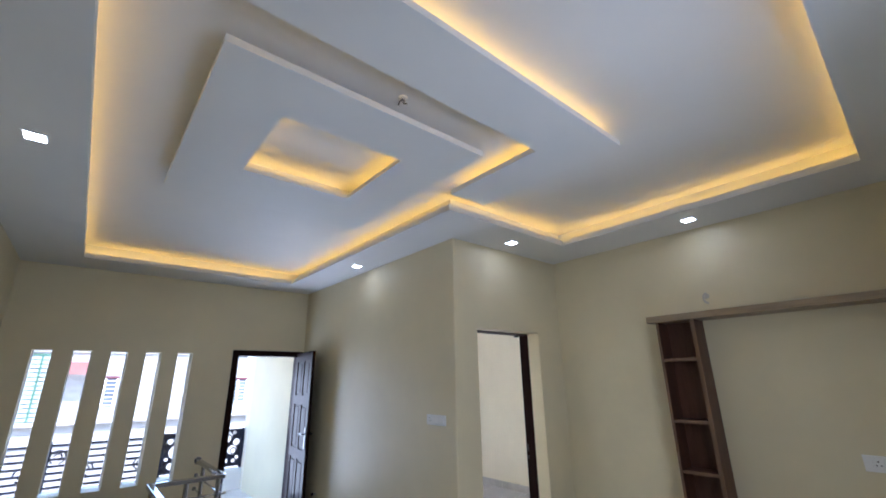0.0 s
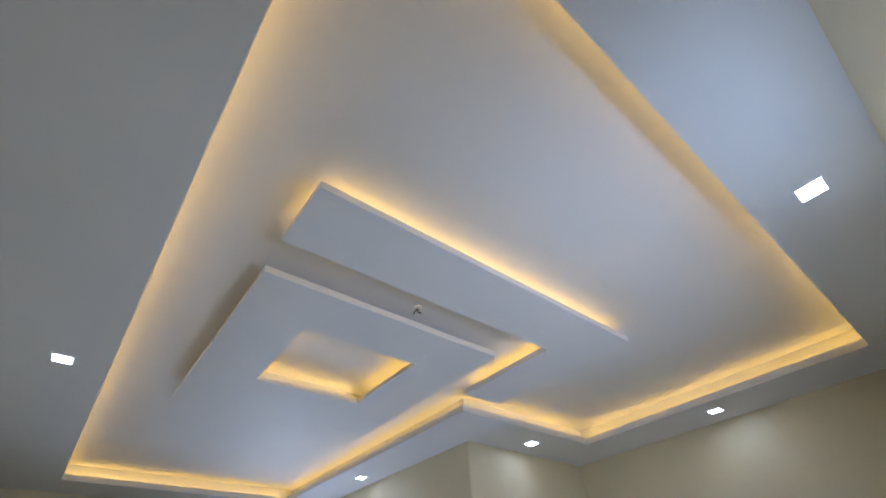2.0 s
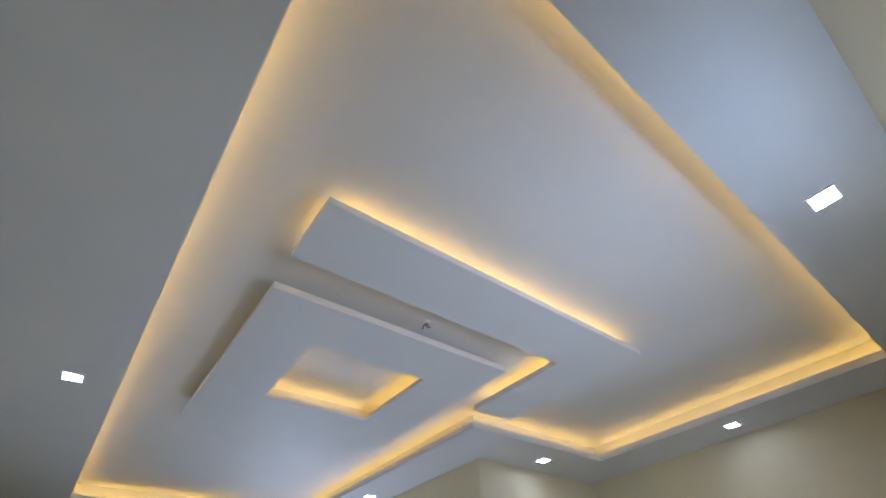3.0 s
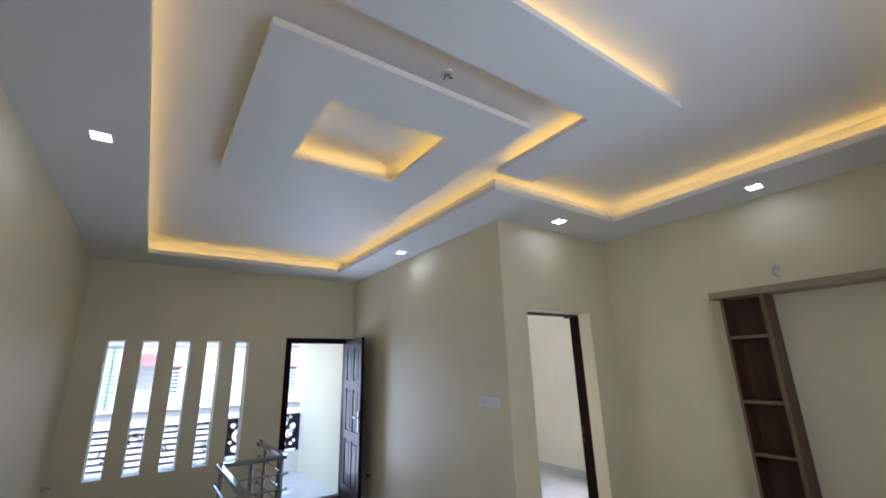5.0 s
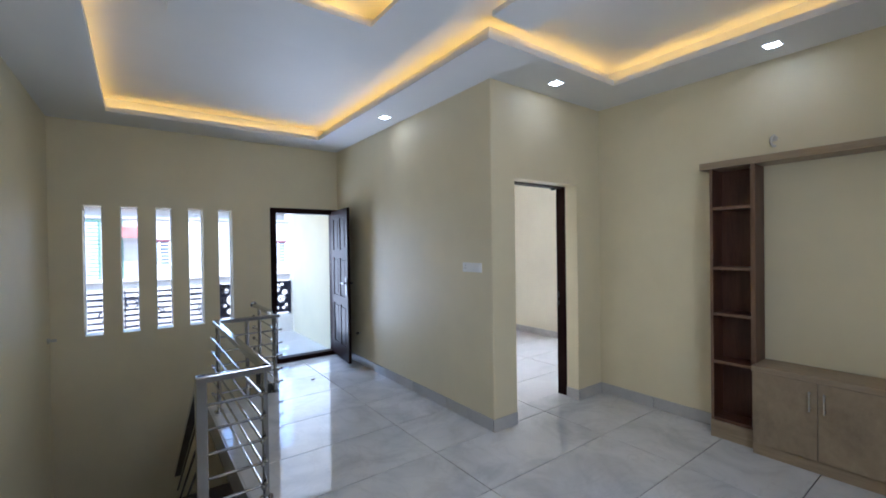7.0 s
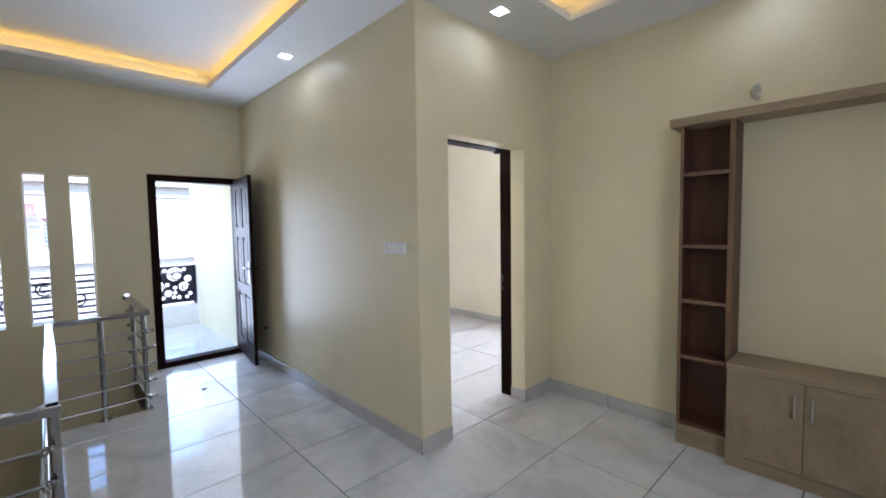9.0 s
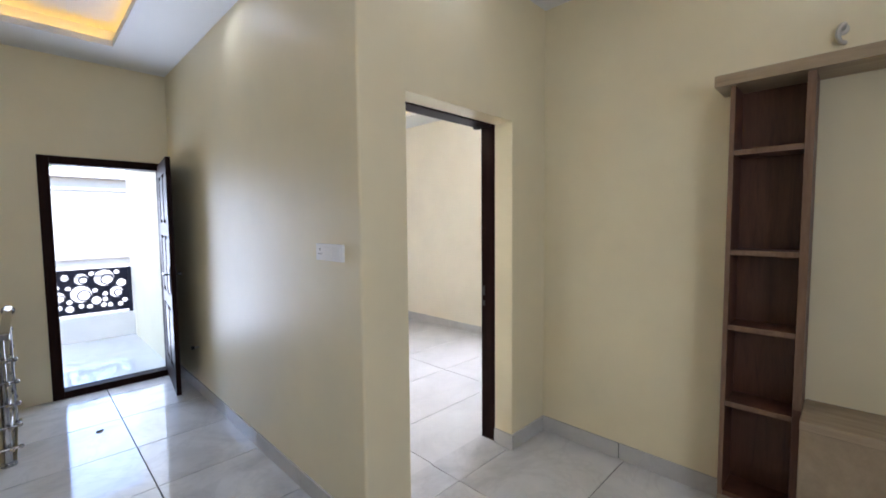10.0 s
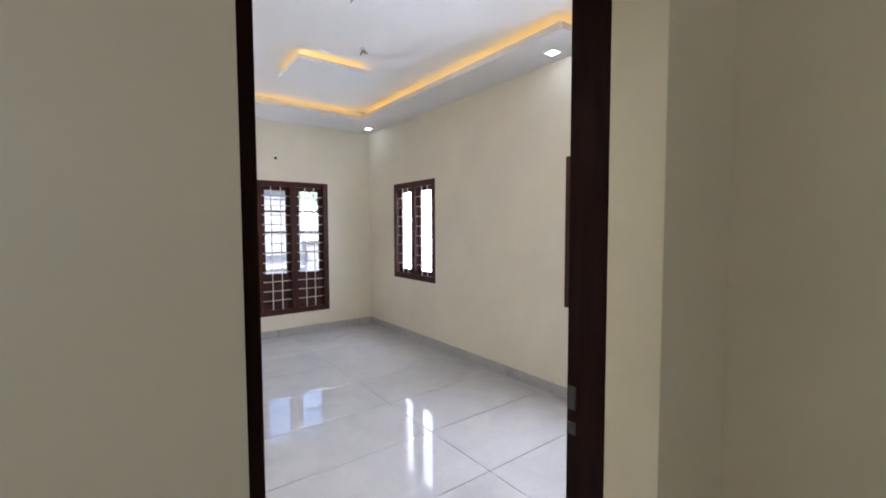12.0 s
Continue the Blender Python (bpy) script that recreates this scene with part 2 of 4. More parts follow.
# window wall, with five slits and the entrance
bm = bmesh.new()
box(bm, XL - 0.15, XS, YW, YW + T, FZ, UP + 0.3)
box(bm, XL - 0.15, FX0, YW, YW + T, LOW, SZ0)
box(bm, XL - 0.15, FX0, YW, YW + T, SZ1, FZ)
gaps = [(XL - 0.15, SLITS[0][0])] + [(SLITS[k][1], SLITS[k + 1][0]) for k in range(4)] + [(SLITS[4][1], FX0)]
for a, b in gaps:
    box(bm, a, b, YW, YW + T, SZ0, SZ1)
box(bm, FX0, FX1, YW, YW + T, LOW, -0.03)
box(bm, FX1, XS, YW, YW + T, LOW, FZ)
structure("wall_north", bm, M_WALL, "cream painted wall with five narrow slit windows and entrance", "wall")

# left wall, leaning a little out of square
bm = boxed(-T, 0, YB - T, YW + T, LOW, UP + 0.3)
bmesh.ops.transform(bm, matrix=Matrix.Translation((XL, YW, 0)) @ Matrix.Rotation(radians(-0.75), 4, "Z") @ Matrix.Translation((0, -YW, 0)), verts=bm.verts)
structure("wall_west", bm, M_WALL, "cream satin painted wall beside the stairwell", "wall")
GX0, GX1, GZ0, GZ1 = 1.1, 2.5, 1.35, 2.35        # guessed recess behind the viewer, made for the fill lamps
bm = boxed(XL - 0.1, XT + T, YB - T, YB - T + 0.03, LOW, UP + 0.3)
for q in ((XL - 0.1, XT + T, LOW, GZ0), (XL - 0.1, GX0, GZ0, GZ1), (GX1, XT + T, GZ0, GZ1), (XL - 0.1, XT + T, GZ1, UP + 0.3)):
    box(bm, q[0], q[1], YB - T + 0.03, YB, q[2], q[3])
structure("wall_south", bm, M_WALL, "plain cream painted wall with an unseen recess for fill lamps", "wall")
structure("wall_east", boxed(XT, XT + T, YB, YD, -0.3, UP + 0.3), M_WALL, "cream painted wall behind the wooden wall unit", "wall")
structure("wall_switch", boxed(XS, XS + T, YD + 0.26, 8.19, -0.3, UP + 0.3), M_WALL, "cream painted wall carrying a switch plate", "wall")

# bedroom-door wall with the doorway and the pillar end
bm = bmesh.new()
box(bm, XS, OX0, YD, YD + 0.26, -0.3, UP + 0.3, 0.0)
box(bm, OX1, XT + T, YD, YD + 0.135, -0.3, UP + 0.3)
box(bm, OX1 + 0.075, XT + T, YD + 0.135, YD + 0.26, -0.3, UP + 0.3)
box(bm, OX0, OX1, YD, YD + 0.135, OZ, UP + 0.3)
box(bm, OX0, OX1 + 0.075, YD + 0.135, YD + 0.26, OZ + 0.06, UP + 0.3)
long_edges = [e for e in bm.edges if abs(e.verts[0].co.z - e.verts[1].co.z) > 2 and abs(e.verts[0].co.x - XS) < 1e-4 and abs(e.verts[0].co.y - YD) < 1e-4]
bmesh.ops.bevel(bm, geom=long_edges, offset=0.012, segments=3, profile=0.5, affect="EDGES")
structure("wall_door", bm, M_WALL, "cream painted wall with a deep doorway", "wall")

# bedroom walls
bm = bmesh.new()
B1X0, B1X1, B1Z0, B1Z1 = 4.20, 5.172, 0.30, 2.11
box(bm, BX0 - T, B1X0, BY1, BY1 + T, -0.3, UP + 0.3)
box(bm, B1X1, BX1 + T, BY1, BY1 + T, -0.3, UP + 0.3)
box(bm, B1X0, B1X1, BY1, BY1 + T, -0.3, B1Z0)
box(bm, B1X0, B1X1, BY1, BY1 + T, B1Z1, UP + 0.3)
structure("wall_bedroom_north", bm, M_BEDWALL, "pale cream bedroom wall with a tall window", "wall")
bm = bmesh.new()
W2 = [(6.475, 7.447), (3.61, 4.585)]
B2Z0, B2Z1 = 0.797, 2.078
cuts = [BY0 - 0.3, W2[1][0], W2[1][1], W2[0][0], W2[0][1], BY1]
for a, b in ((cuts[0], cuts[1]), (cuts[2], cuts[3]), (cuts[4], cuts[5])):
    box(bm, BX1, BX1 + T, a, b, -0.3, UP + 0.3)
for a, b in W2:
    box(bm, BX1, BX1 + T, a, b, -0.3, B2Z0)
    box(bm, BX1, BX1 + T, a, b, B2Z1, UP + 0.3)
structure("wall_bedroom_east", bm, M_BEDWALL, "pale cream bedroom wall with timber windows", "wall")
bm = bmesh.new()
box(bm, XT + T, BX1, BY0 - 0.12, BY0, -0.3, UP + 0.3)
box(bm, BX0, OX0 - 0.01, BY0, BY0 + 0.004, 0, UP)
box(bm, OX1 + 0.08, XT + T, BY0, BY0 + 0.004, 0, UP)
box(bm, BX0, BX0 + 0.004, BY0 + 0.004, BY1, 0, UP)
structure("wall_bedroom_inner", bm, M_BEDWALL, "pale cream inner bedroom wall faces", "wall")


# ---- ceilings ----
def border(bm, outer, inner, z0, lip=0.05, back=0.11, top=None):
    """Dropped border between two sets of rectangles on a grid: a thin lip towards the recess, solid behind it."""
    xs_ = sorted({v for r in outer + inner for v in (r[0], r[1])} | {r[0] - back for r in inner} | {r[1] + back for r in inner})
    ys_ = sorted({v for r in outer + inner for v in (r[2], r[3])} | {r[2] - back for r in inner} | {r[3] + back for r in inner})
    inside = lambda x, y, rs, g=0.0: any(r[0] - g < x < r[1] + g and r[2] - g < y < r[3] + g for r in rs)
    for xa, xb in zip(xs_, xs_[1:]):
        for ya, yb in zip(ys_, ys_[1:]):
            x, y = (xa + xb) / 2, (ya + yb) / 2
            if xb - xa < 1e-5 or yb - ya < 1e-5 or not inside(x, y, outer) or inside(x, y, inner):
                continue
            box(bm, xa, xb, ya, yb, z0, z0 + lip if inside(x, y, inner, back) else top)


def slab(bm, rects, z, core, thick):
    """Floating panel: thin plate with a smaller core that fixes it to the ceiling."""
    for r in rects:
        box(bm, *r, z, z + thick)
    for r in core:
        box(bm, *r, z + thick, UP + 0.02)


TRAY = [(0.135, 2.236, 0.235, 5.532), (2.2359, 3.69, 0.235, 2.352)]
bm = bmesh.new()
border(bm, [(XL - 0.05, XS, YB, YW), (XS - 0.0001, XT, YB, YD)], TRAY, H, top=UP + 0.02)
box(bm, XS, XT + 0.1, YB - 0.1, YD, UP, UP + 0.12)
SQ = 2.955
sx0, sx1, sy0, sy1 = 0.522, 1.965, 1.715, 3.335
hx0, hx1, hy0, hy1 = 0.88, 1.605, 2.07, 2.785
lip, rec = 0.03, 0.12
wx0, wx1, wy0, wy1 = hx0 - rec, hx1 + rec, hy0 - rec, hy1 + rec       # deeper well over the square opening
for q in ((XL - 0.1, wx0, YB - 0.1, YW + 0.1), (wx1, XS, YB - 0.1, YW + 0.1), (wx0, wx1, YB - 0.1, wy0), (wx0, wx1, wy1, YW + 0.1)):
    box(bm, *q, UP, UP + 0.12)
box(bm, wx0 - 0.05, wx1 + 0.05, wy0 - 0.05, wy1 + 0.05, UP + 0.035, UP + 0.15)
for q in ((sx0, sx1, sy0, hy0 - rec), (sx0, sx1, hy1 + rec, sy1), (sx0, hx0 - rec, hy0 - rec, hy1 + rec), (hx1 + rec, sx1, hy0 - rec, hy1 + rec)):
    box(bm, *q, SQ, SQ + 0.036)
cx0, cx1, cy0, cy1 = sx0 + 0.07, sx1 - 0.03, sy0 + 0.16, sy1 - 0.03      # core that hangs the plate from the slab
for q in ((cx0, cx1, cy0, hy0 - rec), (cx0, cx1, hy1 + rec, cy1), (cx0, hx0 - rec, hy0 - rec, hy1 + rec), (hx1 + rec, cx1, hy0 - rec, hy1 + rec)):
    box(bm, *q, SQ + 0.036, UP + 0.02)
for q in ((hx0 - rec, hx1 + rec, hy0 - rec, hy0), (hx0 - rec, hx1 + rec, hy1, hy1 + rec), (hx0 - rec, hx0, hy0, hy1), (hx1, hx1 + rec, hy0, hy1)):
    box(bm, *q, SQ, SQ + lip)
BAR = 2.94
bx0, bx1, by0, by1, bix, byl = 0.503, 2.48, 1.115, 1.46, 2.145, 2.22
slab(bm, [(bx0, bx1, by0, by1), (bix, bx1, by1, byl)], BAR, [(bx0 + 0.3, bx0 + 0.36, by0 + 0.15, by0 + 0.25), (1.3, 1.36, by0 + 0.15, by0 + 0.25), (2.2, 2.3, by0 + 0.15, by0 + 0.25), (bix + 0.14, bx1 - 0.06, by1 + 0.1, byl - 0.06)], 0.035)
for v in bm.verts:          # the near border runs a little out of square
    if YB + 0.05 < v.co.y < 0.4:
        v.co.y += 0.022 * (v.co.x - 3.2)
structure("ceiling", bm, M_CEIL, "white gypsum false ceiling with recessed tray and floating panels", "ceiling")

BH, BUP = 2.90, 3.025
BTRAY = [(3.38, 5.385, 4.295, 7.48), (3.38, 5.62, 3.5, 4.2951)]
bm = bmesh.new()
border(bm, [(BX0 - 0.05, BX1 + 0.05, BY0 - 0.05, BY1 + 0.05)], BTRAY, BH, top=BUP + 0.02)
box(bm, BX0 - 0.2, BX1 + 0.2, BY0 - 0.05, BY1 + 0.2, BUP, BUP + 0.12)
PAN = [(4.09, 4.78, 6.05, 6.65), (4.08, 4.74, 4.46, 4.99)]
for a, b, c, d in PAN:
    box(bm, a, b, c, d, 2.95, 2.985)
    box(bm, a + 0.1, b - 0.06, c + 0.1, d - 0.1, 2.985, BUP + 0.02)
structure("ceiling_bedroom", bm, M_CEIL, "white gypsum bedroom ceiling with a lit recess", "ceiling")


def led_strip(a, b, z, mat=M_LED):
    """Flexible strip of light lying on a ledge from a to b."""
    (xa, ya), (xb, yb) = a, b
    bm = beam((xa, ya, z + 0.006), (xb, yb, z + 0.006), 0.012, 0.006, 0.0, 0.0)
    return tagged(part("led_strip", bm, mat), "warm yellow led strip lying in the ceiling cove", "led strip", "ceiling led strips")


e = 0.075
zl = H + 0.051
for a, b in (((0.135 - e, 0.235), (0.135 - e, 5.532)), ((0.135, 5.532 + e), (2.236, 5.532 + e)), ((2.236 + e, 2.42), (2.236 + e, 5.532)),
             ((2.32, 2.352 + e), (3.69, 2.352 + e)), ((3.69 + e, 0.235), (3.69 + e, 2.352)), ((0.135, 0.168 - e), (3.69, 0.246 - e))):
    led_strip(a, b, zl)
zs = SQ + 0.031
g = 0.07
for a, b in (((hx0, hy0 - g), (hx1, hy0 - g)), ((hx0, hy1 + g), (hx1, hy1 + g)), ((hx0 - g, hy0), (hx0 - g, hy1)), ((hx1 + g, hy0), (hx1 + g, hy1))):
    led_strip(a, b, zs)
zb = BAR + 0.036
for a, b in (((bx0 + g, by0 + g), (bx1 - 0.05, by0 + g)), ((bx0 + g, by0 + g + 0.02), (bx0 + g, by1 - 0.02)), ((bix + g, by1 - 0.02), (bix + g, byl - 0.02))):
    led_strip(a, b, zb)
# Unseen dim strip, added to warm the gap beside the square panel.
led_strip((bx0 + 0.1, by1 - 0.09), (bix, by1 - 0.09), zb, M_LEDD)
zc = BH + 0.051
for a, b in (((3.38, 7.48 + e), (5.385, 7.48 + e)), ((5.385 + e, 4.37), (5.385 + e, 7.48)), ((5.46, 4.295 + e), (5.62, 4.295 + e)), ((5.62 + e, 3.5), (5.62 + e, 4.295)), ((3.38 - e, 3.5), (3.38 - e, 7.48)), ((3.38, 3.5 - e), (5.62, 3.5 - e))):
    led_strip(a, b, zc, M_LEDB)
zp = 2.986
for a, b, c, d in PAN:
    led_strip((a + 0.05, c + 0.03), (a + 0.05, d - 0.03), zp, M_LEDB)
led_strip((4.12, 6.10), (4.75, 6.10), zp, M_LEDB)
led_strip((4.11, 4.94), (4.71, 4.94), zp, M_LEDB)


def downlight(x, y, z):
    """Square recessed lamp: bezel, diffuser, and the beam it throws."""
    ob = thing("downlight", "square white recessed led downlight in the ceiling border", "downlight", (x, y, z), "ceiling downlights")
    bm = bmesh.new()
    s, w, d = 0.054, 0.011, 0.006
    for q in ((-s, s, -s, -s + w), (-s, s, s - w, s), (-s, -s + w, -s + w, s - w), (s - w, s, -s + w, s - w)):
        box(bm, *q, -d, 0.0)
    part("bezel", bm, M_PLAST, ob, "white plastic rim")
    part("diffuser", boxed(-s + w, s - w, -s + w, s - w, -0.003, -0.0005), M_PANEL, ob, "glowing cool white diffuser")
    return ob


for x, y in ((3.22, 2.59), (3.915, 1.30), (2.475, 4.215), (-0.078, 2.93), (1.96, 0.01)):
    downlight(x, y, H)
for x, y in ((5.66, 7.85), (5.66, 4.60)):
    downlight(x, y, BH)


def ceiling_hook(x, y, z, size=1.0):
    ob = thing("fan_hook", "short metal fan hook with loose wires in the ceiling", "ceiling hook", (x, y, z))
    ob.matrix_basis = Matrix.Translation((x, y, z)) @ Matrix.Scale(size, 4)
    part("cup", rodded((0, 0, -0.014), (0, 0, 0.0), 0.032, 20, 0.036), M_PLAST, ob, "white round plate", True)
    bm = bmesh.new()
    turn = [(0.018 * math.cos(k * 0.6), 0.0, -0.03 - 0.018 * math.sin(k * 0.6)) for k in range(-2, 7)]
    for p, q in zip(turn, turn[1:]):
        rod(bm, p, q, 0.005, 8)
    rod(bm, (turn[0][0], 0, turn[0][2]), (0.006, 0, -0.012), 0.005, 8)
    part("hook", bm, M_GREYP, ob, "bent grey metal hook", True)
    for bend in (((0.0, 0.008, -0.014), (0.03, 0.03, -0.03), (0.055, 0.02, -0.024)), ((-0.006, 0.0, -0.014), (-0.02, 0.022, -0.04), (-0.014, 0.045, -0.056))):
        bm = bmesh.new()
        for p, q in zip(bend, bend[1:]):
            rod(bm, p, q, 0.0055, 8)
        part("wire", bm, M_BLACK, ob, "black wire end", True)


ceiling_hook(1.335, 1.66, UP, 0.62)
ceiling_hook(4.54, 5.72, BUP, 0.85)


# ---- entrance ----
door = thing("door_1", "dark stained six-panel entrance door standing open inward", "door", (FX1 - 0.055, YW + 0.02, 0), kind="structure")
fr = part("frame", box(box(box(boxed(FX0, FX0 + 0.075, YW - 0.012, YW + 0.12, -0.02, FZ, bevel=0.004), FX1 - 0.075, FX1, YW - 0.012, YW + 0.12, -0.02, FZ, 0.004), FX0 + 0.075, FX1 - 0.075, YW - 0.012, YW + 0.12, FZ - 0.07, FZ, 0.004), FX0 + 0.075, FX1 - 0.075, YW - 0.008, YW + 0.12, -0.02, 0.06, 0.006), M_DARK, None)
fr.parent, fr.matrix_parent_inverse = door, door.matrix_basis.inverted()
LEAFW, LEAFH = 0.765, 1.985
ang = radians(-97.0)


def panelled_leaf(w, h, t):
    """Stiles and rails with raised panels in two columns and three rows."""
    bm = bmesh.new()
    st, mid = 0.105, 0.085
    rails = [(0.0, 0.19), (0.72, 0.83), (1.34, 1.45), (h - 0.115, h)]
    cols = [(st, (w - mid) / 2), ((w + mid) / 2, w - st)]
    for a, b in ((0, st), ((w - mid) / 2, (w + mid) / 2), (w - st, w)):
        box(bm, a, b, -t / 2, t / 2, 0, h)
    for za, zb in rails:
        for a, b in cols:
            box(bm, a, b, -t / 2, t / 2, za, zb)
    for (za, zb), (zc_, zd) in zip(rails, rails[1:]):
        for a, b in cols:
            box(bm, a, b, -t / 2 + 0.012, t / 2 - 0.012, zb, zc_)
            box(bm, a + 0.03, b - 0.03, -t / 2 + 0.003, t / 2 - 0.003, zb + 0.03, zc_ - 0.03, 0.006)
    return bm


leaf = part("leaf", panelled_leaf(LEAFW, LEAFH, 0.036), M_DARK, door, "dark six-panel leaf")
leaf.matrix_basis = Matrix.Translation((-0.012, -0.03, 0.045)) @ Matrix.Rotation(ang, 4, "Z")
for s in (-1, 1):
    pl = part("lock_plate", boxed(LEAFW - 0.075, LEAFW - 0.03, s * 0.019, s * 0.027, 0.86, 1.09, bevel=0.003), M_BRONZE, leaf, "dark bronze lock plate")
    bm = rodded((LEAFW - 0.052, s * 0.026, 1.02), (LEAFW - 0.052, s * 0.06, 1.02), 0.008)
    rod(bm, (LEAFW - 0.046, s * 0.058, 1.02), (LEAFW - 0.165, s * 0.058, 1.02), 0.008)
    part("lever", bm, M_BRONZE, leaf, "dark bronze lever handle", True)
for z in (0.25, 1.0, 1.75):
    part("hinge", rodded((-0.008, 0.012, z - 0.05), (-0.008, 0.012, z + 0.05), 0.008), M_BRONZE, leaf, "dark hinge", True)

# slit windows: pane in a thin dark frame
for k, (a, b) in enumerate(SLITS):
    w = thing("window_%d" % (k + 1), "narrow floor-length slit window with clear glass", "window", ((a + b) / 2, YW + 0.16, SZ0), kind="structure")
    pane = part("pane", boxed(a - (a + b) / 2 + 0.001, (b - a) / 2 - 0.001, -0.003, 0.003, 0.001, SZ1 - SZ0 - 0.001), M_GLASS, w, "clear glass pane")
    pane.visible_shadow = False
    bm = bmesh.new()
    hw, hh = (b - a) / 2, SZ1 - SZ0
    box(bm, -hw + 0.0005, -hw + 0.008, 0.006, 0.02, 0.0005, hh - 0.0005)
    box(bm, hw - 0.008, hw - 0.0005, 0.006, 0.02, 0.0005, hh - 0.0005)
    part("window_frame", bm, M_PLAST, w, "thin white glazing bead")

# ---- bedroom door frame ----
bd = thing("door_2", "dark stained timber door frame set deep in the wall", "door frame", ((OX0 + OX1) / 2, YD + 0.2, 0), kind="structure")
F0, F1 = YD + 0.135, YD + 0.255
for nm, q in (("jamb", (OX0 + 0.001, OX0 + 0.048, F0 + 0.001, F1, 0, OZ - 0.01)), ("jamb", (OX1 + 0.006, OX1 + 0.074, F0 + 0.001, F1, 0, OZ + 0.055)), ("head", (OX0 + 0.049, OX1 + 0.0055, F0 + 0.001, F1, OZ - 0.009, OZ + 0.055))):
    p = part(nm, boxed(*q, bevel=0.004), M_DARK, None)
    p.parent, p.matrix_parent_inverse = bd, bd.matrix_basis.inverted()
for nm, q, mm, lb in (("strike_plate", (OX1 + 0.0035, OX1 + 0.0065, F1 - 0.03, F1 - 0.006, 0.985, 1.05), M_PLATE, "dull tarnished steel strike plate"), ("strike_plate", (OX1 + 0.0035, OX1 + 0.0065, F1 - 0.03, F1 - 0.006, 0.915, 0.95), M_PLATE, "dull tarnished steel strike plate"),
                      ("bolt_socket", (OX1 - 0.10, OX1 - 0.06, F1 - 0.05, F1 - 0.02, OZ - 0.028, OZ - 0.009), M_BLACK, "black bolt socket")):
    p = part(nm, boxed(*q, bevel=0.001), mm, None, lb)
    p.parent, p.matrix_parent_inverse = bd, bd.matrix_basis.inverted()


# ---- bedroom windows ----
def grille_window(name, label, w, z0, z1, at, turn, lower=0.0):
    """Two-sash timber window with a grille of cream bars; lower: height of a timber panel under the glass."""
    ob = thing(name, label, "window", at, kind="structure")
    ob.matrix_basis = Matrix.Translation(at) @ Matrix.Rotation(turn, 4, "Z")
    h = z1 - z0
    f, d = 0.07, 0.10
    bm = bmesh.new()
    for q in ((0, f, 0, h), (w - f, w, 0, h), (f, w - f, 0, f), (f, w - f, h - f, h), (w / 2 - 0.04, w / 2 + 0.04, f, h - f)):
        box(bm, q[0], q[1], -0.008, d, q[2], q[3], 0.004)
    part("window_frame", bm, M_BROWN, ob, "dark brown timber frame")
    for a, b in ((f, w / 2 - 0.04), (w / 2 + 0.04, w - f)):
        bm = bmesh.new()
        s = 0.05
        ya, yb = 0.05, 0.085
        for q in ((a, a + s, f, h - f), (b - s, b, f, h - f), (a + s, b - s, f, f + s), (a + s, b - s, h - f - s, h - f)):
            box(bm, q[0], q[1], ya, yb, q[2], q[3], 0.003)
        base = f + s
        if lower:
            base = lower
            box(bm, a + s, b - s, ya + 0.01, yb - 0.008, f + s, lower - 0.05)
            box(bm, a + s, b - s, ya, yb, lower - 0.05, lower, 0.003)
        top = h - f - s
        if lower:
            for k in range(1, 4):
                z = base + (top - base) * k / 4
                box(bm, a + s, b - s, ya + 0.006, yb - 0.006, z - 0.012, z + 0.012)
        sash = part("sash", bm, M_BROWN, ob)
        pane = part("pane", boxed(a + s, b - s, 0.064, 0.069, base, top), M_GLASS, sash, "clear glass pane")
        pane.visible_shadow = False
        for k in (1, 2):
            x = a + (b - a) * k / 3
            part("grille_bar", rodded((x, 0.022, f), (x, 0.022, h - f), 0.007, 8), M_BARS, ob, "cream enamelled bar", True)
        n = round((h - 2 * f) / 0.125)
        for k in range(1, n):
            z = f + (h - 2 * f) * k / n
            part("grille_bar", rodded((a, 0.03, z), (b, 0.03, z), 0.006, 8), M_BARS, ob, "cream enamelled bar", True)
    return ob


grille_window("window_6", "tall dark brown timber window with cream grille and lower panel", B1X1 - B1X0, B1Z0, B1Z1, (B1X0, BY1, B1Z0), 0, 0.56)
for k, (a, b) in enumerate(W2):
    grille_window("window_%d" % (7 + k), "dark brown two-sash timber window with cream grille", b - a, B2Z0, B2Z1, (BX1, b, B2Z0), radians(-90))

# ---- stair railing ----
RZ = 0.83
rail = thing("stair_railing", "polished steel tube railing round the open stairwell", "railing", (1.0, 4.0, 0))
pts = [(1.545, YW - 0.001), (1.545, 4.945), (0.965, 4.925), (0.972, 2.99), (0.63, 2.985)]


def railpart(name, bm, label="", smooth=True):
    p = part(name, bm, M_STEEL, None, label, smooth)
    p.parent, p.matrix_parent_inverse = rail, rail.matrix_basis.inverted()
    return p


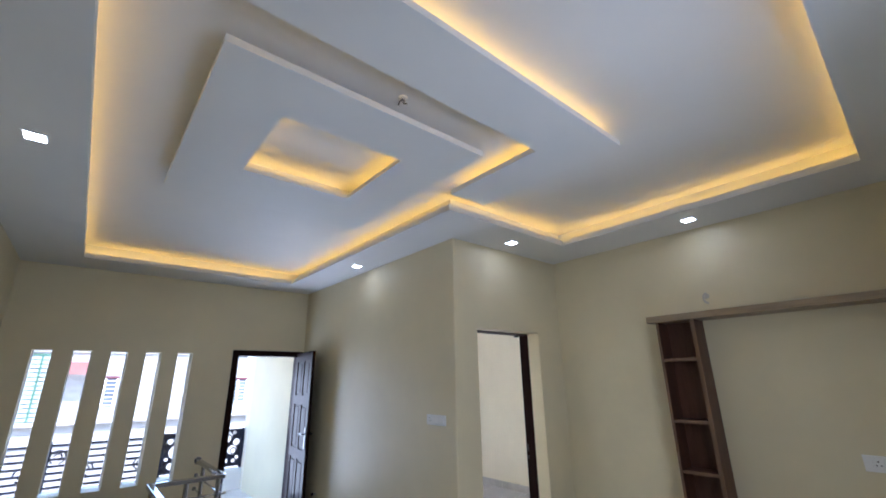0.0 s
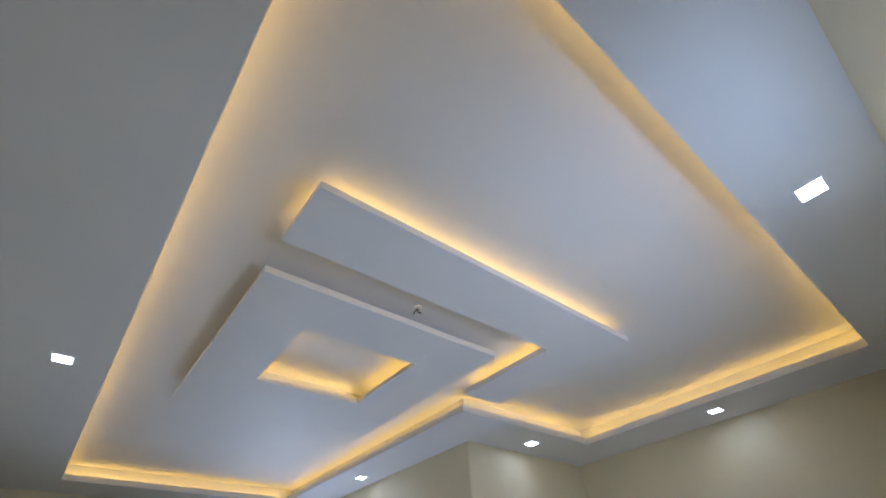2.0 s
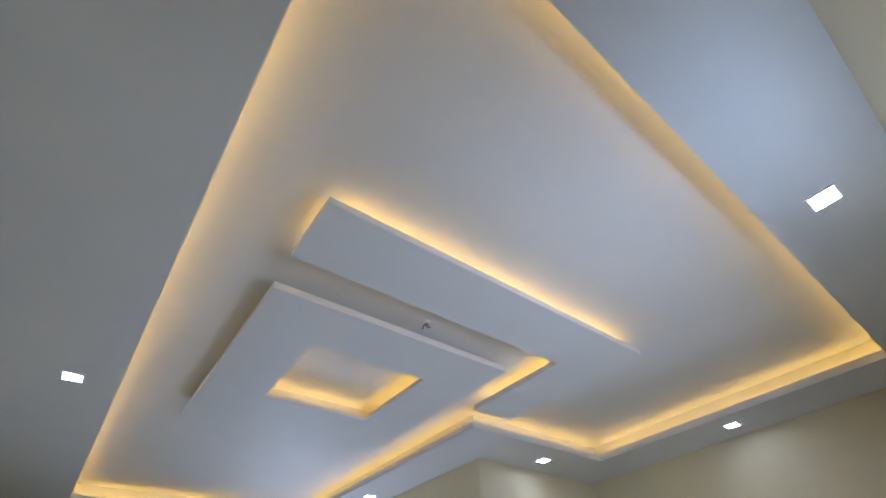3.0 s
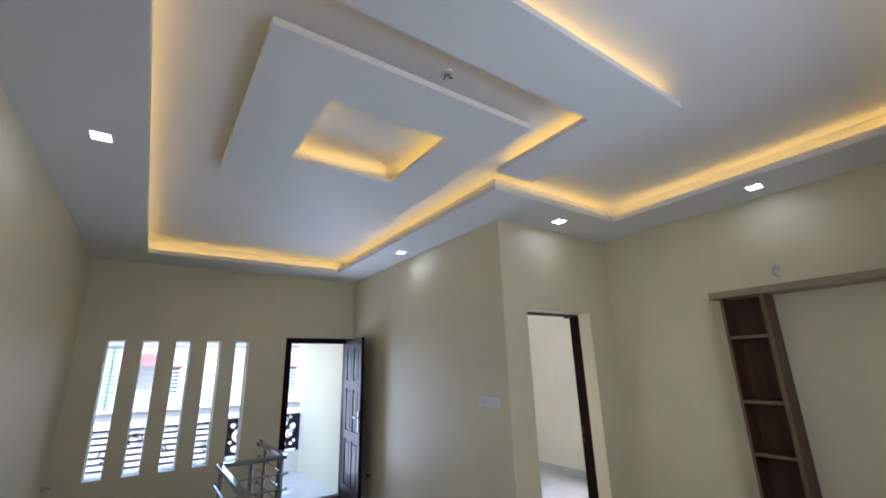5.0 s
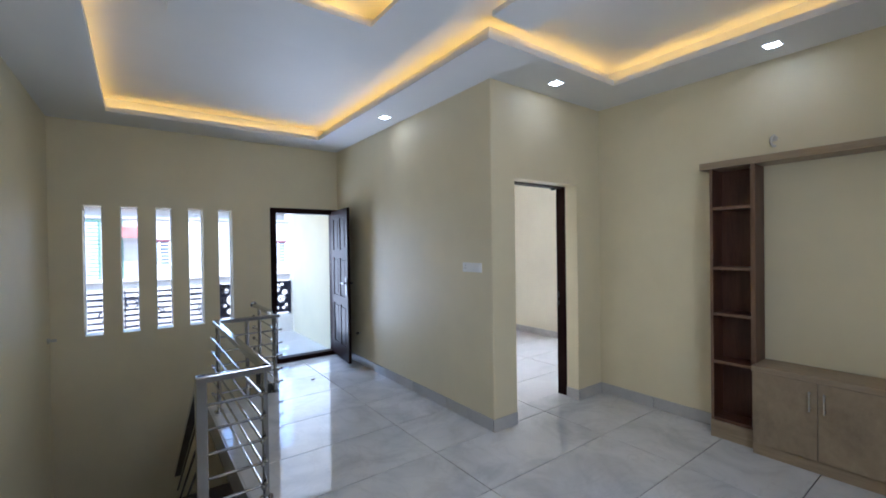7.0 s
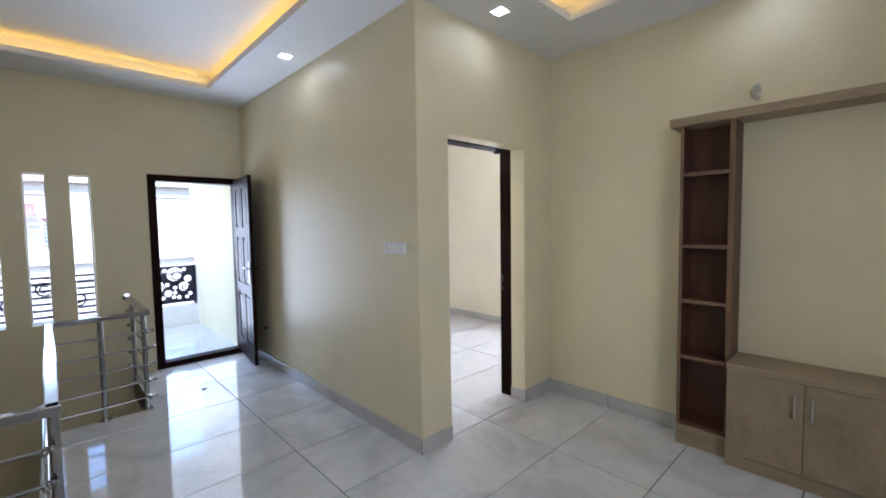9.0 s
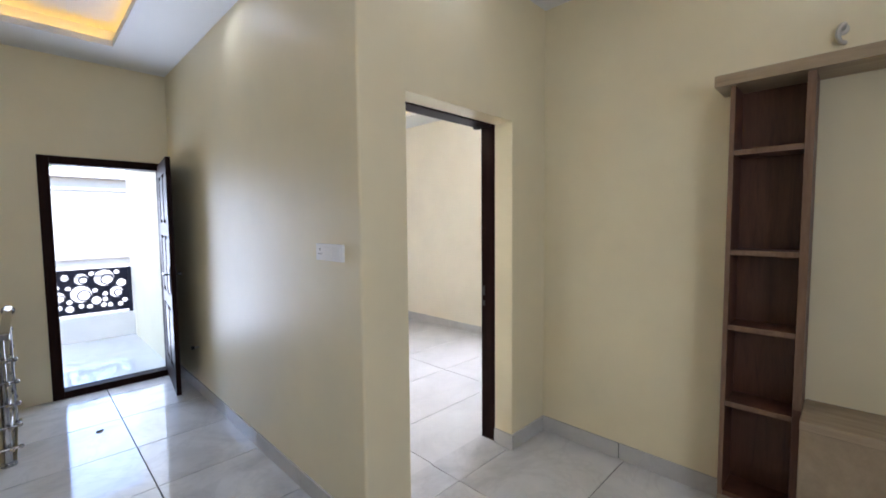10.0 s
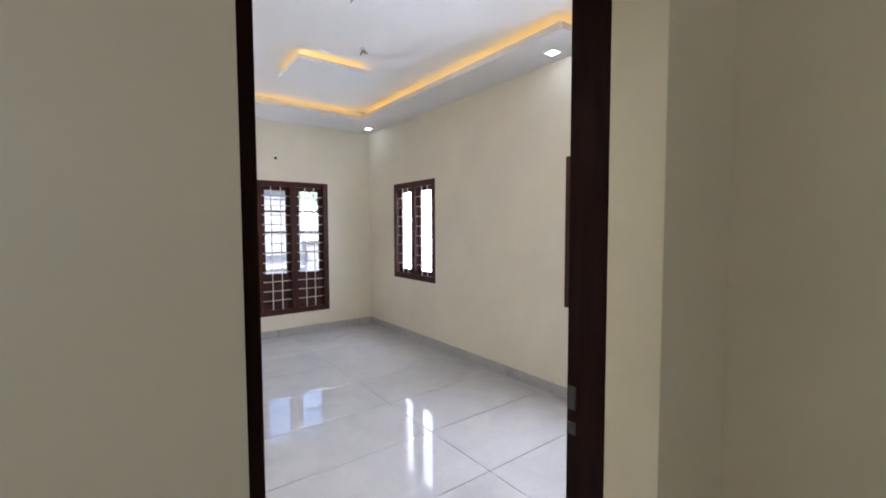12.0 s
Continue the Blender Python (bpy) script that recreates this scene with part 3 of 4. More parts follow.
for (xa, ya), (xb, yb) in zip(pts, pts[1:]):
    railpart("handrail", beam((xa, ya, RZ), (xb, yb, RZ), 0.05, 0.04, 0.025 if ya < 6 else 0.0), "polished square handrail", False)
BZ = [0.66, 0.522, 0.384, 0.246, 0.11]
for (xa, ya), (xb, yb) in zip(pts, pts[1:]):
    d = Vector((xb - xa, yb - ya, 0)).normalized()
    side = Vector((-0.03, 0, 0)) if abs(d.y) > 0.9 and xa < 1.2 else Vector((0, 0, 0))     # bars run on the well side of the posts
    for z in BZ:
        last = (xb, yb) == pts[-1]
        a = Vector((xa, ya, z)) - d * (0.0 if ya > 6 else -0.01 if last else 0.04) + side
        b = Vector((xb, yb, z)) + d * (0.0 if last else 0.03) + side
        bm = rodded(a, b, 0.008, 10)
        if not ya > 6:
            ball(bm, a, 0.014)
        if not last:
            ball(bm, b, 0.014)
        railpart("rail_bar", bm, "thin round steel bar")
for x, y in ((1.545, 5.75), (1.525, 4.965), (1.25, 4.955), (0.955, 4.72), (0.972, 3.03)):
    bm = rodded((x, y, 0), (x, y, RZ - 0.04), 0.019, 16)
    rod(bm, (x, y, 0), (x, y, 0.012), 0.04, 20)
    railpart("post", bm, "round steel post")
railpart("newel_post", boxed(0.602, 0.658, 2.955, 3.015, -0.2, RZ, bevel=0.006), "square steel newel post", False)
railpart("handrail", beam((0.63, 3.0, RZ - 0.02), (0.63, 4.95, RZ - 1.38), 0.05, 0.04), "sloping square handrail", False)
for k in range(5):
    railpart("rail_bar", rodded((0.63, 3.0, BZ[k] - 0.02), (0.63, 4.95, BZ[k] - 1.38), 0.008, 10), "thin round steel bar")
bm = rodded((1.545, YW - 0.012, RZ - 0.02), (1.545, YW, RZ - 0.02), 0.04, 20)
railpart("wall_flange", bm, "round wall flange")
for z in BZ:
    railpart("wall_flange", rodded((1.545, YW - 0.01, z), (1.545, YW, z), 0.02, 16), "round wall flange")

# stair flights and landing
stairs = thing("stairs", "dark granite stair flight descending beside the wall", "stairs", (0.1, 3.0, 0), kind="structure")
for k in range(8):
    z = -0.17 * (k + 1)
    y = SY + 0.245 * k
    if k < 7:
        p = part("step", boxed(XL - 0.02, SX - 0.3, y, y + 0.26, z - 0.2, z, bevel=0.004), M_GRANITE, None)
    else:
        p = part("landing", boxed(XL - 0.02, SX2, y - 0.02, YW, z - 0.2, z, bevel=0.004), M_GRANITE, None)
    p.parent, p.matrix_parent_inverse = stairs, stairs.matrix_basis.inverted()
for k in range(8):
    z = -1.36 - 0.17 * (k + 1)
    y = SY2 - 0.25 - 0.25 * k
    p = part("step", boxed(SX - 0.28, SX2, y, y + 0.26, z - 0.2, z, bevel=0.004), M_GRANITE, None)
    p.parent, p.matrix_parent_inverse = stairs, stairs.matrix_basis.inverted()
bm = boxed(SX2 + 0.01, SX2 + 0.15, YB, YW, LOW, -0.15)
structure("wall_stair", bm, M_WALL, "cream wall under the landing", "wall")
structure("floor_lower", boxed(XL - 0.3, SX2 + 0.2, YB - 0.2, YW + 0.2, LOW - 0.1, LOW), M_TILE, "grey tiled lower floor", "floor")

# ---- wall unit ----
UX, CX = 4.01, 3.91
U0, U1 = 1.435, 1.735
shelf = thing("shelf_unit", "tall narrow open wooden bookshelf with five empty compartments", "shelf", (4.1, 1.585, 0))


def unitpart(parent, name, q, mat, label="", bevel=0.0015):
    p = part(name, boxed(*q, bevel=bevel), mat, None, label)
    p.parent, p.matrix_parent_inverse = parent, parent.matrix_basis.inverted()
    return p


UT = 2.098
unitpart(shelf, "side_panel", (UX, XT - 0.001, U1 - 0.02, U1, 0.0, UT), M_VENEER)
unitpart(shelf, "side_panel", (UX, XT - 0.001, U0, U0 + 0.03, 0.0, UT), M_VENEER)
unitpart(shelf, "back_panel", (XT - 0.012, XT - 0.002, U0 + 0.03, U1 - 0.02, 0.1, UT), M_VENEER)
for z in (1.802, 1.336, 0.976, 0.602):
    unitpart(shelf, "shelf_board", (UX + 0.007, XT - 0.012, U0 + 0.03, U1 - 0.02, z - 0.022, z), M_VENEER)
    unitpart(shelf, "edge_strip", (UX + 0.003, UX + 0.0068, U0 + 0.03, U1 - 0.02, z - 0.023, z + 0.001), M_EDGE, "lighter brown edge band", 0.0008)
unitpart(shelf, "shelf_board", (UX, XT - 0.012, U0 + 0.03, U1 - 0.02, 0.13, 0.155), M_VENEER)
unitpart(shelf, "plinth", (UX - 0.012, UX, U0, U1, 0.0, 0.13), M_LAMH, "taupe laminate plinth")
unitpart(shelf, "edge_strip", (UX - 0.004, UX, U1 - 0.02, U1, 0.13, UT), M_EDGE, "lighter brown edge band")
unitpart(shelf, "edge_strip", (UX - 0.004, UX, U0, U0 + 0.03, 0.64, UT), M_EDGE, "lighter brown edge band")
tagged(unitpart(thing("wall_beam", "long taupe wooden top board above the wall unit", "beam", (4.08, 0.9, UT)), "board", (UX - 0.035, XT - 0.001, YB + 0.02, U1 + 0.06, UT, UT + 0.052), M_LAMH, "", 0.003))

cab = thing("low_cabinet", "low taupe wooden two-door cabinet under the empty wall", "cabinet", (4.05, 1.08, 0))
unitpart(cab, "body", (CX + 0.02, XT - 0.002, 0.717, U0 - 0.001, 0.075, 0.60), M_LAM)
unitpart(cab, "plinth", (CX + 0.02, XT - 0.002, 0.717, U0 - 0.001, 0.0, 0.075), M_LAMH)
for k, (a, b) in enumerate(((1.0765, U0 - 0.004), (0.72, 1.0735))):
    d = unitpart(cab, "cabinet_door", (CX, CX + 0.019, a, b, 0.09, 0.597), M_LAM)
    hy = 1.112 if k == 0 else 1.038
    bm = rodded((CX - 0.025, hy, 0.41), (CX - 0.025, hy, 0.54), 0.0055, 10)
    for z in (0.425, 0.525):
        rod(bm, (CX - 0.025, hy, z), (CX, hy, z), 0.004, 8)
    hnd = part("handle", bm, M_SATIN, None, "brushed steel bar handle", True)
    hnd.parent = d
nic = thing("media_niche", "low taupe wooden open media compartment", "cabinet", (4.05, 0.36, 0))
unitpart(nic, "side_panel", (CX, XT - 0.002, 0.697, 0.7165, 0.0, 0.60), M_LAM)
unitpart(nic, "side_panel", (CX, XT - 0.002, 0.0, 0.02, 0.0, 0.60), M_LAM)
unitpart(nic, "back_panel", (XT - 0.014, XT - 0.002, 0.02, 0.697, 0.0, 0.60), M_VENEER)
unitpart(nic, "shelf_board", (CX + 0.01, XT - 0.014, 0.02, 0.697, 0.30, 0.32), M_LAM)
unitpart(nic, "bottom_drawer", (CX, XT - 0.014, 0.02, 0.697, 0.09, 0.28), M_LAM)
unitpart(nic, "plinth", (CX + 0.02, XT - 0.014, 0.02, 0.697, 0.0, 0.09), M_LAMH)
top = thing("cabinet_top", "continuous taupe wooden top board on the low cabinets", "worktop", (4.05, 0.7, 0.6))
unitpart(top, "board", (CX - 0.008, XT - 0.002, 0.0, U0 - 0.001, 0.60, 0.64), M_LAMH, "", 0.003)


# ---- small wall fittings ----
def wall_plate(name, label, at, turn, w, h, cells):
    """White modular plate with a raised frame, rockers and a three-pin socket."""
    ob = thing(name, label, "switch", at)
    ob.matrix_basis = Matrix.Translation(at) @ Matrix.Rotation(turn, 4, "Z")
    part("plate", boxed(-w / 2, w / 2, -0.012, 0, -h / 2, h / 2, bevel=0.003), M_PLAST, ob)
    x = -w / 2 + 0.014
    for kind_, cw in cells:
        if kind_ == "socket":
            s = part("socket", boxed(x, x + cw, -0.0145, -0.012, -h / 2 + 0.016, h / 2 - 0.016, bevel=0.001), M_PLAST, ob)
            bm = bmesh.new()
            c = x + cw / 2
            for dx, dz, r in ((0, 0.014, 0.0045), (-0.01, -0.008, 0.0038), (0.01, -0.008, 0.0038)):
                rod(bm, (c + dx, -0.0155, dz), (c + dx, -0.014, dz), r, 10)
            part("pin_hole", bm, M_BLACK, s, "dark pin holes")
        else:
            r = boxed(x + 0.001, x + cw - 0.001, -0.018, -0.012, -h / 2 + 0.016, h / 2 - 0.016, bevel=0.002)
            part("rocker", r, M_PLAST, ob)
        x += cw
    return ob


wall_plate("switch_plate", "white modular switch plate with socket on the cream wall", (XS, 3.08, 1.34), radians(-90), 0.245, 0.082, [("socket", 0.062), ("rocker", 0.026), ("rocker", 0.026), ("rocker", 0.026), ("rocker", 0.075)])
wall_plate("socket_plate", "white modular socket plate above the low cabinet", (XT, 0.61, 1.13), radians(-90), 0.16, 0.095, [("rocker", 0.03), ("socket", 0.05), ("rocker", 0.04)])

lh = thing("conduit_end", "small curved grey conduit end sticking out of the wall", "conduit", (XT, 1.37, 2.275))
part("collar", rodded((0, 0, 0.02), (-0.008, 0, 0.02), 0.022, 20), M_CONDUIT, lh, "grey round collar", True)
bm = bmesh.new()
arc = [(-0.018 - 0.012 * math.sin(k * math.pi / 8), 0.022 * math.sin(k * math.pi / 8) - 0.008, 0.04 * math.cos(k * math.pi / 8)) for k in range(9)]
for p, q in zip(arc, arc[1:]):
    rod(bm, p, q, 0.009, 10)
    ball(bm, q, 0.009, 10, 6)
rod(bm, (0, 0, 0.02), (-0.02, -0.004, 0.034), 0.009, 10)
part("tube", bm, M_CONDUIT, lh, "grey bent tube", True)

ds = thing("door_stopper", "small black rubber door stopper on the wall", "door stopper", (XS, 5.34, 0.41))
part("stem", rodded((0, 0, 0), (-0.035, 0, 0), 0.009, 12), M_SATIN, ds, "", True)
part("rubber_tip", rodded((-0.035, 0, 0), (-0.055, 0, 0), 0.016, 14), M_BLACK, ds, "black rubber tip", True)
kb = thing("wall_bracket", "short steel handrail bracket on the stair wall", "bracket", (XL + 0.006, 5.9, 0.65))
part("flange", rodded((-0.01, 0, 0), (0.008, 0, 0), 0.026, 16), M_SATIN, kb, "", True)
part("stub", rodded((0.006, 0, 0), (0.06, 0, 0), 0.014, 12), M_SATIN, kb, "", True)

pin = thing("wire_outlet", "small black wire outlet high on the bedroom wall", "wire outlet", (4.46, BY1, 2.41))
part("cap", rodded((0, 0, 0), (0, -0.02, 0), 0.018, 14), M_BLACK, pin, "", True)
crumb = thing("debris", "small dark scrap lying on the glossy floor", "debris", (1.97, 5.10, 0))
bm = ball(bmesh.new(), (0, 0, 0.006), 0.02, 8, 5, (1.0, 0.6, 0.3))
ball(bm, (0.018, 0.006, 0.005), 0.012, 7, 5, (0.8, 1.0, 0.4))
part("scrap", bm, M_BLACK, crumb, "", True)

# ---- porch ----
PX = 2.75
PY = 8.3
structure("porch_floor", boxed(XL - 1.2, PX, YW + T, PY + 0.2, -0.25, -0.02), M_PTILE, "glossy pale grey porch floor", "floor")
structure("porch_sill", boxed(FX0, FX1, YW + 0.12, YW + T, -0.03, -0.012), M_TILE, "grey tiled sill of the entrance", "floor")
structure("porch_wall", boxed(PX, PX + 0.16, YW + T, PY + 0.2, LOW, 3.0), M_WHITE, "white painted porch side wall", "wall")
structure("porch_parapet", boxed(XL - 1.2, PX, PY, PY + 0.12, -0.02, 0.30, bevel=0.01), M_WHITE, "low white porch parapet", "parapet")
bm = boxed(XL - 1.2, PX, YW + T, PY + 0.2, 2.62, 2.80)
box(bm, XL - 1.2, PX, PY, PY + 0.2, 2.24, 2.62, 0.01)
# This slab is out of view, added only to keep sun off the window.
structure("sunshade", boxed(BX0, 6.4, BY1 + T, BY1 + T + 1.1, 2.125, 2.23), M_WHITE, "unseen white slab added to shade the bedroom window", "sunshade")
structure("porch_roof", bm, M_WHITE, "white concrete porch roof with edge beam", "roof")

# cut metal screen: ringed sheet with round holes
random.seed(7)
jal = thing("metal_screen", "dark laser-cut metal balcony screen with bubble pattern", "screen", (2.0, PY + 0.05, 0.30))
JX0, JX1, JZ0, JZ1 = 1.50, 2.66, 0.335, 0.915
holes = []
tries = 0
while tries < 5000 and len(holes) < 64:
    tries += 1
    r = random.choice([0.105, 0.085, 0.07, 0.05, 0.04, 0.028])
    x, z = random.uniform(JX0 + 0.03 + r, JX1 - 0.03 - r), random.uniform(JZ0 + 0.025 + r, JZ1 - 0.025 - r)
    if all((x - a) ** 2 + (z - b) ** 2 > (r + c + 0.012) ** 2 for a, b, c in holes):
        holes.append((x, z, r))
cell = 0.0072
nx, nz = int((JX1 - JX0) / cell), int((JZ1 - JZ0) / cell)


def solid(x, z):
    for a, b, c in holes:
        d = math.hypot(x - a, z - b)
        if d < c:
            if c > 0.06:
                off = math.hypot(x - a - c * 0.28, z - b + c * 0.2)
                return abs(off - c * 0.62) < 0.008
            return False
    return True


verts, faces, index = [], [], {}


def vid(i, j):
    if (i, j) not in index:
        index[i, j] = len(verts)
        verts.append((JX0 + i * cell - 2.0, 0.0, JZ0 + j * cell - 0.30))
    return index[i, j]


for i in range(nx):
    for j in range(nz):
        if solid(JX0 + (i + 0.5) * cell, JZ0 + (j + 0.5) * cell):
            faces.append((vid(i, j), vid(i + 1, j), vid(i + 1, j + 1), vid(i, j + 1)))
me = bpy.data.meshes.new("sheet")
me.from_pydata(verts, [], faces)
bm = bmesh.new()
bm.from_mesh(me)
bmesh.ops.solidify(bm, geom=bm.faces[:], thickness=0.006)
part("sheet", bm, M_JALI, jal, "dark cut metal sheet")
for x in (JX0, JX1):
    part("stanchion", boxed(x - 2.02, x - 1.98, -0.02, 0.02, 0.0, JZ1 - 0.30), M_JALI, jal)
# horizontal bars further along the parapet
fence = thing("balcony_railing", "dark horizontal bar railing on the white parapet", "railing", (0.3, PY + 0.05, 0.30))
for k in range(7):
    z = 0.05 + 0.087 * k
    part("rail_bar", boxed(XL - 1.2 - 0.3, JX0 - 0.3 - 0.03, -0.015, 0.015, z - 0.014, z + 0.014), M_JALI, fence)
for x in (-1.4, -0.6, 0.2, 1.0):
    part("stanchion", boxed(x - 0.309, x - 0.291, -0.018, 0.018, 0.0, 0.62), M_JALI, fence)
for k in range(9):          # cut scrolls between the upper bars
    bm = bmesh.new()
    c = Vector((XL - 0.95 + 0.32 * k - 0.3, 0.0, 0.42 if k % 2 else 0.24))
    for r, turn in ((0.085, 5.4), (0.045, 4.2)):
        pts_ = [c + Vector((r * math.cos(k + j * turn / 12), 0, r * math.sin(k + j * turn / 12))) for j in range(13)]
        for p, q in zip(pts_, pts_[1:]):
            rod(bm, p, q, 0.011, 6)
    part("scroll", bm, M_JALI, fence, "curled metal scroll")

# ---- street and house across ----
structure("ground", boxed(-400, 400, -300, 500, LOW - 0.5, LOW - 0.12), M_GROUND, "dusty open ground to the horizon", "ground")
structure("road", boxed(-60, 60, 11.0, 16.0, LOW - 0.2, LOW - 0.10), M_ROAD, "worn grey street", "road")
HY = 27.0
house = thing("house", "pale cream two-storey house with ledges across the street", "house", (0, HY, LOW))


def housepart(name, bm, mat, label="", parent=None):
    p = part(name, bm, mat, None, label)
    p.parent = parent or house
    if parent is None:
        p.matrix_parent_inverse = house.matrix_basis.inverted()
    return p


opens = [(0.82, 1.81, 0.62, 2.03), (-2.1, -0.2, 0.1, 3.05), (6.9, 7.85, 0.58, 1.92)]
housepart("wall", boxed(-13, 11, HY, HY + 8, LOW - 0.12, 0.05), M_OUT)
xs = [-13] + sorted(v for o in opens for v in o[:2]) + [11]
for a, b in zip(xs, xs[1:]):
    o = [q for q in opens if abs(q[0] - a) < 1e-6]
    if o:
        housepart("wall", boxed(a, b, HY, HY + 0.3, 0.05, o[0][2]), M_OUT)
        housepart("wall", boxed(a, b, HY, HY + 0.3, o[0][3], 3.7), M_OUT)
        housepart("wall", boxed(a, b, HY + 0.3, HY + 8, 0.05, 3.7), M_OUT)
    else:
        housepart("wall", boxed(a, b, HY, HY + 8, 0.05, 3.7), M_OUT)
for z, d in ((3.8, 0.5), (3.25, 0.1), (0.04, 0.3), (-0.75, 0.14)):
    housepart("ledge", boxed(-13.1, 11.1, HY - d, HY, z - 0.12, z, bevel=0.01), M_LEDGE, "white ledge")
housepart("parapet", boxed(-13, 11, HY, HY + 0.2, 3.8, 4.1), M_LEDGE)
for (a, b, zc_, zd), mm in zip(opens, (M_SHUT, M_GREEN, M_SHUT)):
    w = housepart("window", box(box(box(boxed(a, a + 0.06, HY - 0.02, HY + 0.06, zc_, zd), b - 0.06, b, HY - 0.02, HY + 0.06, zc_, zd), a + 0.06, b - 0.06, HY - 0.02, HY + 0.06, zd - 0.09, zd), (a + b) / 2 - 0.04, (a + b) / 2 + 0.04, HY - 0.02, HY + 0.06, zc_, zd - 0.09), mm if mm is M_GREEN else M_WHITE)
    if mm is M_SHUT:
        housepart("lintel", boxed(a - 0.01, b + 0.01, HY - 0.05, HY - 0.021, zd - 0.09, zd + 0.02), M_MAROON, "maroon lintel", w)
    n = round((zd - zc_) / 0.2)
    for k in range(n):
        z = zc_ + 0.04 + (zd - zc_ - 0.1) * k / n
        housepart("louvre", boxed(a + 0.06, b - 0.06, HY + 0.02, HY + 0.06, z, z + (0.085 if mm is M_SHUT else 0.14)), M_SLAT, "pale slat", w)
    housepart("glass", boxed(a, b, HY + 0.12, HY + 0.14, zc_, zd), mm, "dark glass", w)
bm = bmesh.new()
for k in range(6):
    box(bm, -0.85, 0.62, HY - 0.95 + 0.15 * k, HY - 0.78 + 0.15 * k, 2.15 + 0.1 * k, 2.2 + 0.1 * k, 0.006)
housepart("tiled_canopy", bm, M_ROOFTILE, "red tiled canopy")


def tree(name, label, at, height, spread, count, seed):
    """Tapered trunk with limbs; a crown of many small folded leaves in clumps."""
    rnd = random.Random(seed)
    ob = thing(name, label, "tree", at)
    bm = rodded((0, 0, 0), (0.1, 0.05, height * 0.6), 0.22, 12, 0.12)
    tips = []
    for k in range(9):
        a = k * 2.4
        b = Vector((0.1, 0.05, height * (0.45 + 0.02 * k)))
        t = Vector((math.cos(a) * spread * rnd.uniform(0.4, 0.8), math.sin(a) * spread * rnd.uniform(0.4, 0.8), height * rnd.uniform(0.68, 0.95)))
        rod(bm, b, t, 0.07, 7, 0.02)
        tips.append(t)
    part("trunk", bm, M_BARK, ob)
    vs, fs = [], []
    for k in range(count):
        t = rnd.choice(tips)
        p = t + Vector((rnd.gauss(0, 1), rnd.gauss(0, 1), rnd.gauss(0, 0.7))) * spread * 0.22
        u = Vector((rnd.uniform(-1, 1), rnd.uniform(-1, 1), rnd.uniform(-0.6, 0.4))).normalized()
        v = u.orthogonal().normalized()
        s = rnd.uniform(0.10, 0.2)
        i = len(vs)
        vs += [p, p + u * s * 0.5 + v * s * 0.25, p + u * s, p + u * s * 0.5 - v * s * 0.25]
        fs += [(i, i + 1, i + 2), (i, i + 2, i + 3)]
    me_ = bpy.data.meshes.new("crown")
    me_.from_pydata(vs, [], fs)
    me_.materials.append(M_LEAF)
    c = new("crown", me_)
    c.parent = ob


tree("tree", "leafy green tree behind the house across", (1.6, HY + 11, LOW), 10.5, 3.6, 7000, 3)
tree("tree", "leafy green tree beside the street", (11.5, 22, LOW), 7.5, 2.6, 4000, 5)
hb = thing("house", "pale white neighbouring house seen through bedroom window", "house", (7.5, 20, LOW))
for nm, q, mm in (("wall", (11.6, 20.0, HY + 3, HY + 11, LOW, 0.6), M_OUT), ("roof", (11.3, 20.3, HY + 2.7, HY + 11.3, 0.6, 0.8), M_WHITE)):
    p = part(nm, boxed(*q), mm, None)
    p.parent, p.matrix_parent_inverse = hb, hb.matrix_basis.inverted()
# Backdrop wall added outside the east windows, dimmed so the grille bars show.
structure("neighbour_wall", boxed(9.6, 9.8, -4.0, 16.0, LOW, 1.1), M_OUT, "added backdrop wall in darkened paint beside the bedroom", "wall")


# ---- tiled floors and skirting, piece by piece ----
def tiled(name, label, regions, x0, px, y0, py, bounds, gap=0.0065, mat=M_TILE):
    """Bed of grout with polished tiles proud of it, cut to the room's outline."""
    bmb = bmesh.new()
    for r in regions:
        box(bmb, *r, -0.22, -0.006)
    bed = structure(name, bmb, M_GROUT, label, "floor")
    whole = {}
    i0, i1 = math.floor((bounds[0] - x0) / px), math.ceil((bounds[1] - x0) / px)
    j0, j1 = math.floor((bounds[2] - y0) / py), math.ceil((bounds[3] - y0) / py)
    for i in range(i0, i1):
        for j in range(j0, j1):
            xa, xb = x0 + i * px + gap / 2, x0 + (i + 1) * px - gap / 2
            ya, yb = y0 + j * py + gap / 2, y0 + (j + 1) * py - gap / 2
            bits = []
            for r in regions:
                q = (max(xa, r[0]), min(xb, r[1]), max(ya, r[2]), min(yb, r[3]))
                if q[1] - q[0] > 0.004 and q[3] - q[2] > 0.004:
                    bits.append(q)
            if not bits:
                continue
            cx, cy = (xa + xb) / 2, (ya + yb) / 2
            key = tuple(round(v - c, 4) for q in bits for v, c in zip(q, (cx, cx, cy, cy)))
            if key not in whole:
                bm_ = bmesh.new()
                for k in range(0, len(key), 4):
                    box(bm_, *key[k:k + 4], -0.006, 0.0, 0.0009 if len(key) == 4 else 0.0)
                whole[key] = mesh_of("tile", bm_, mat)
            t_ = new("tile", whole[key])
            t_.parent = bed
            t_.location = (cx, cy, 0)
    return bed


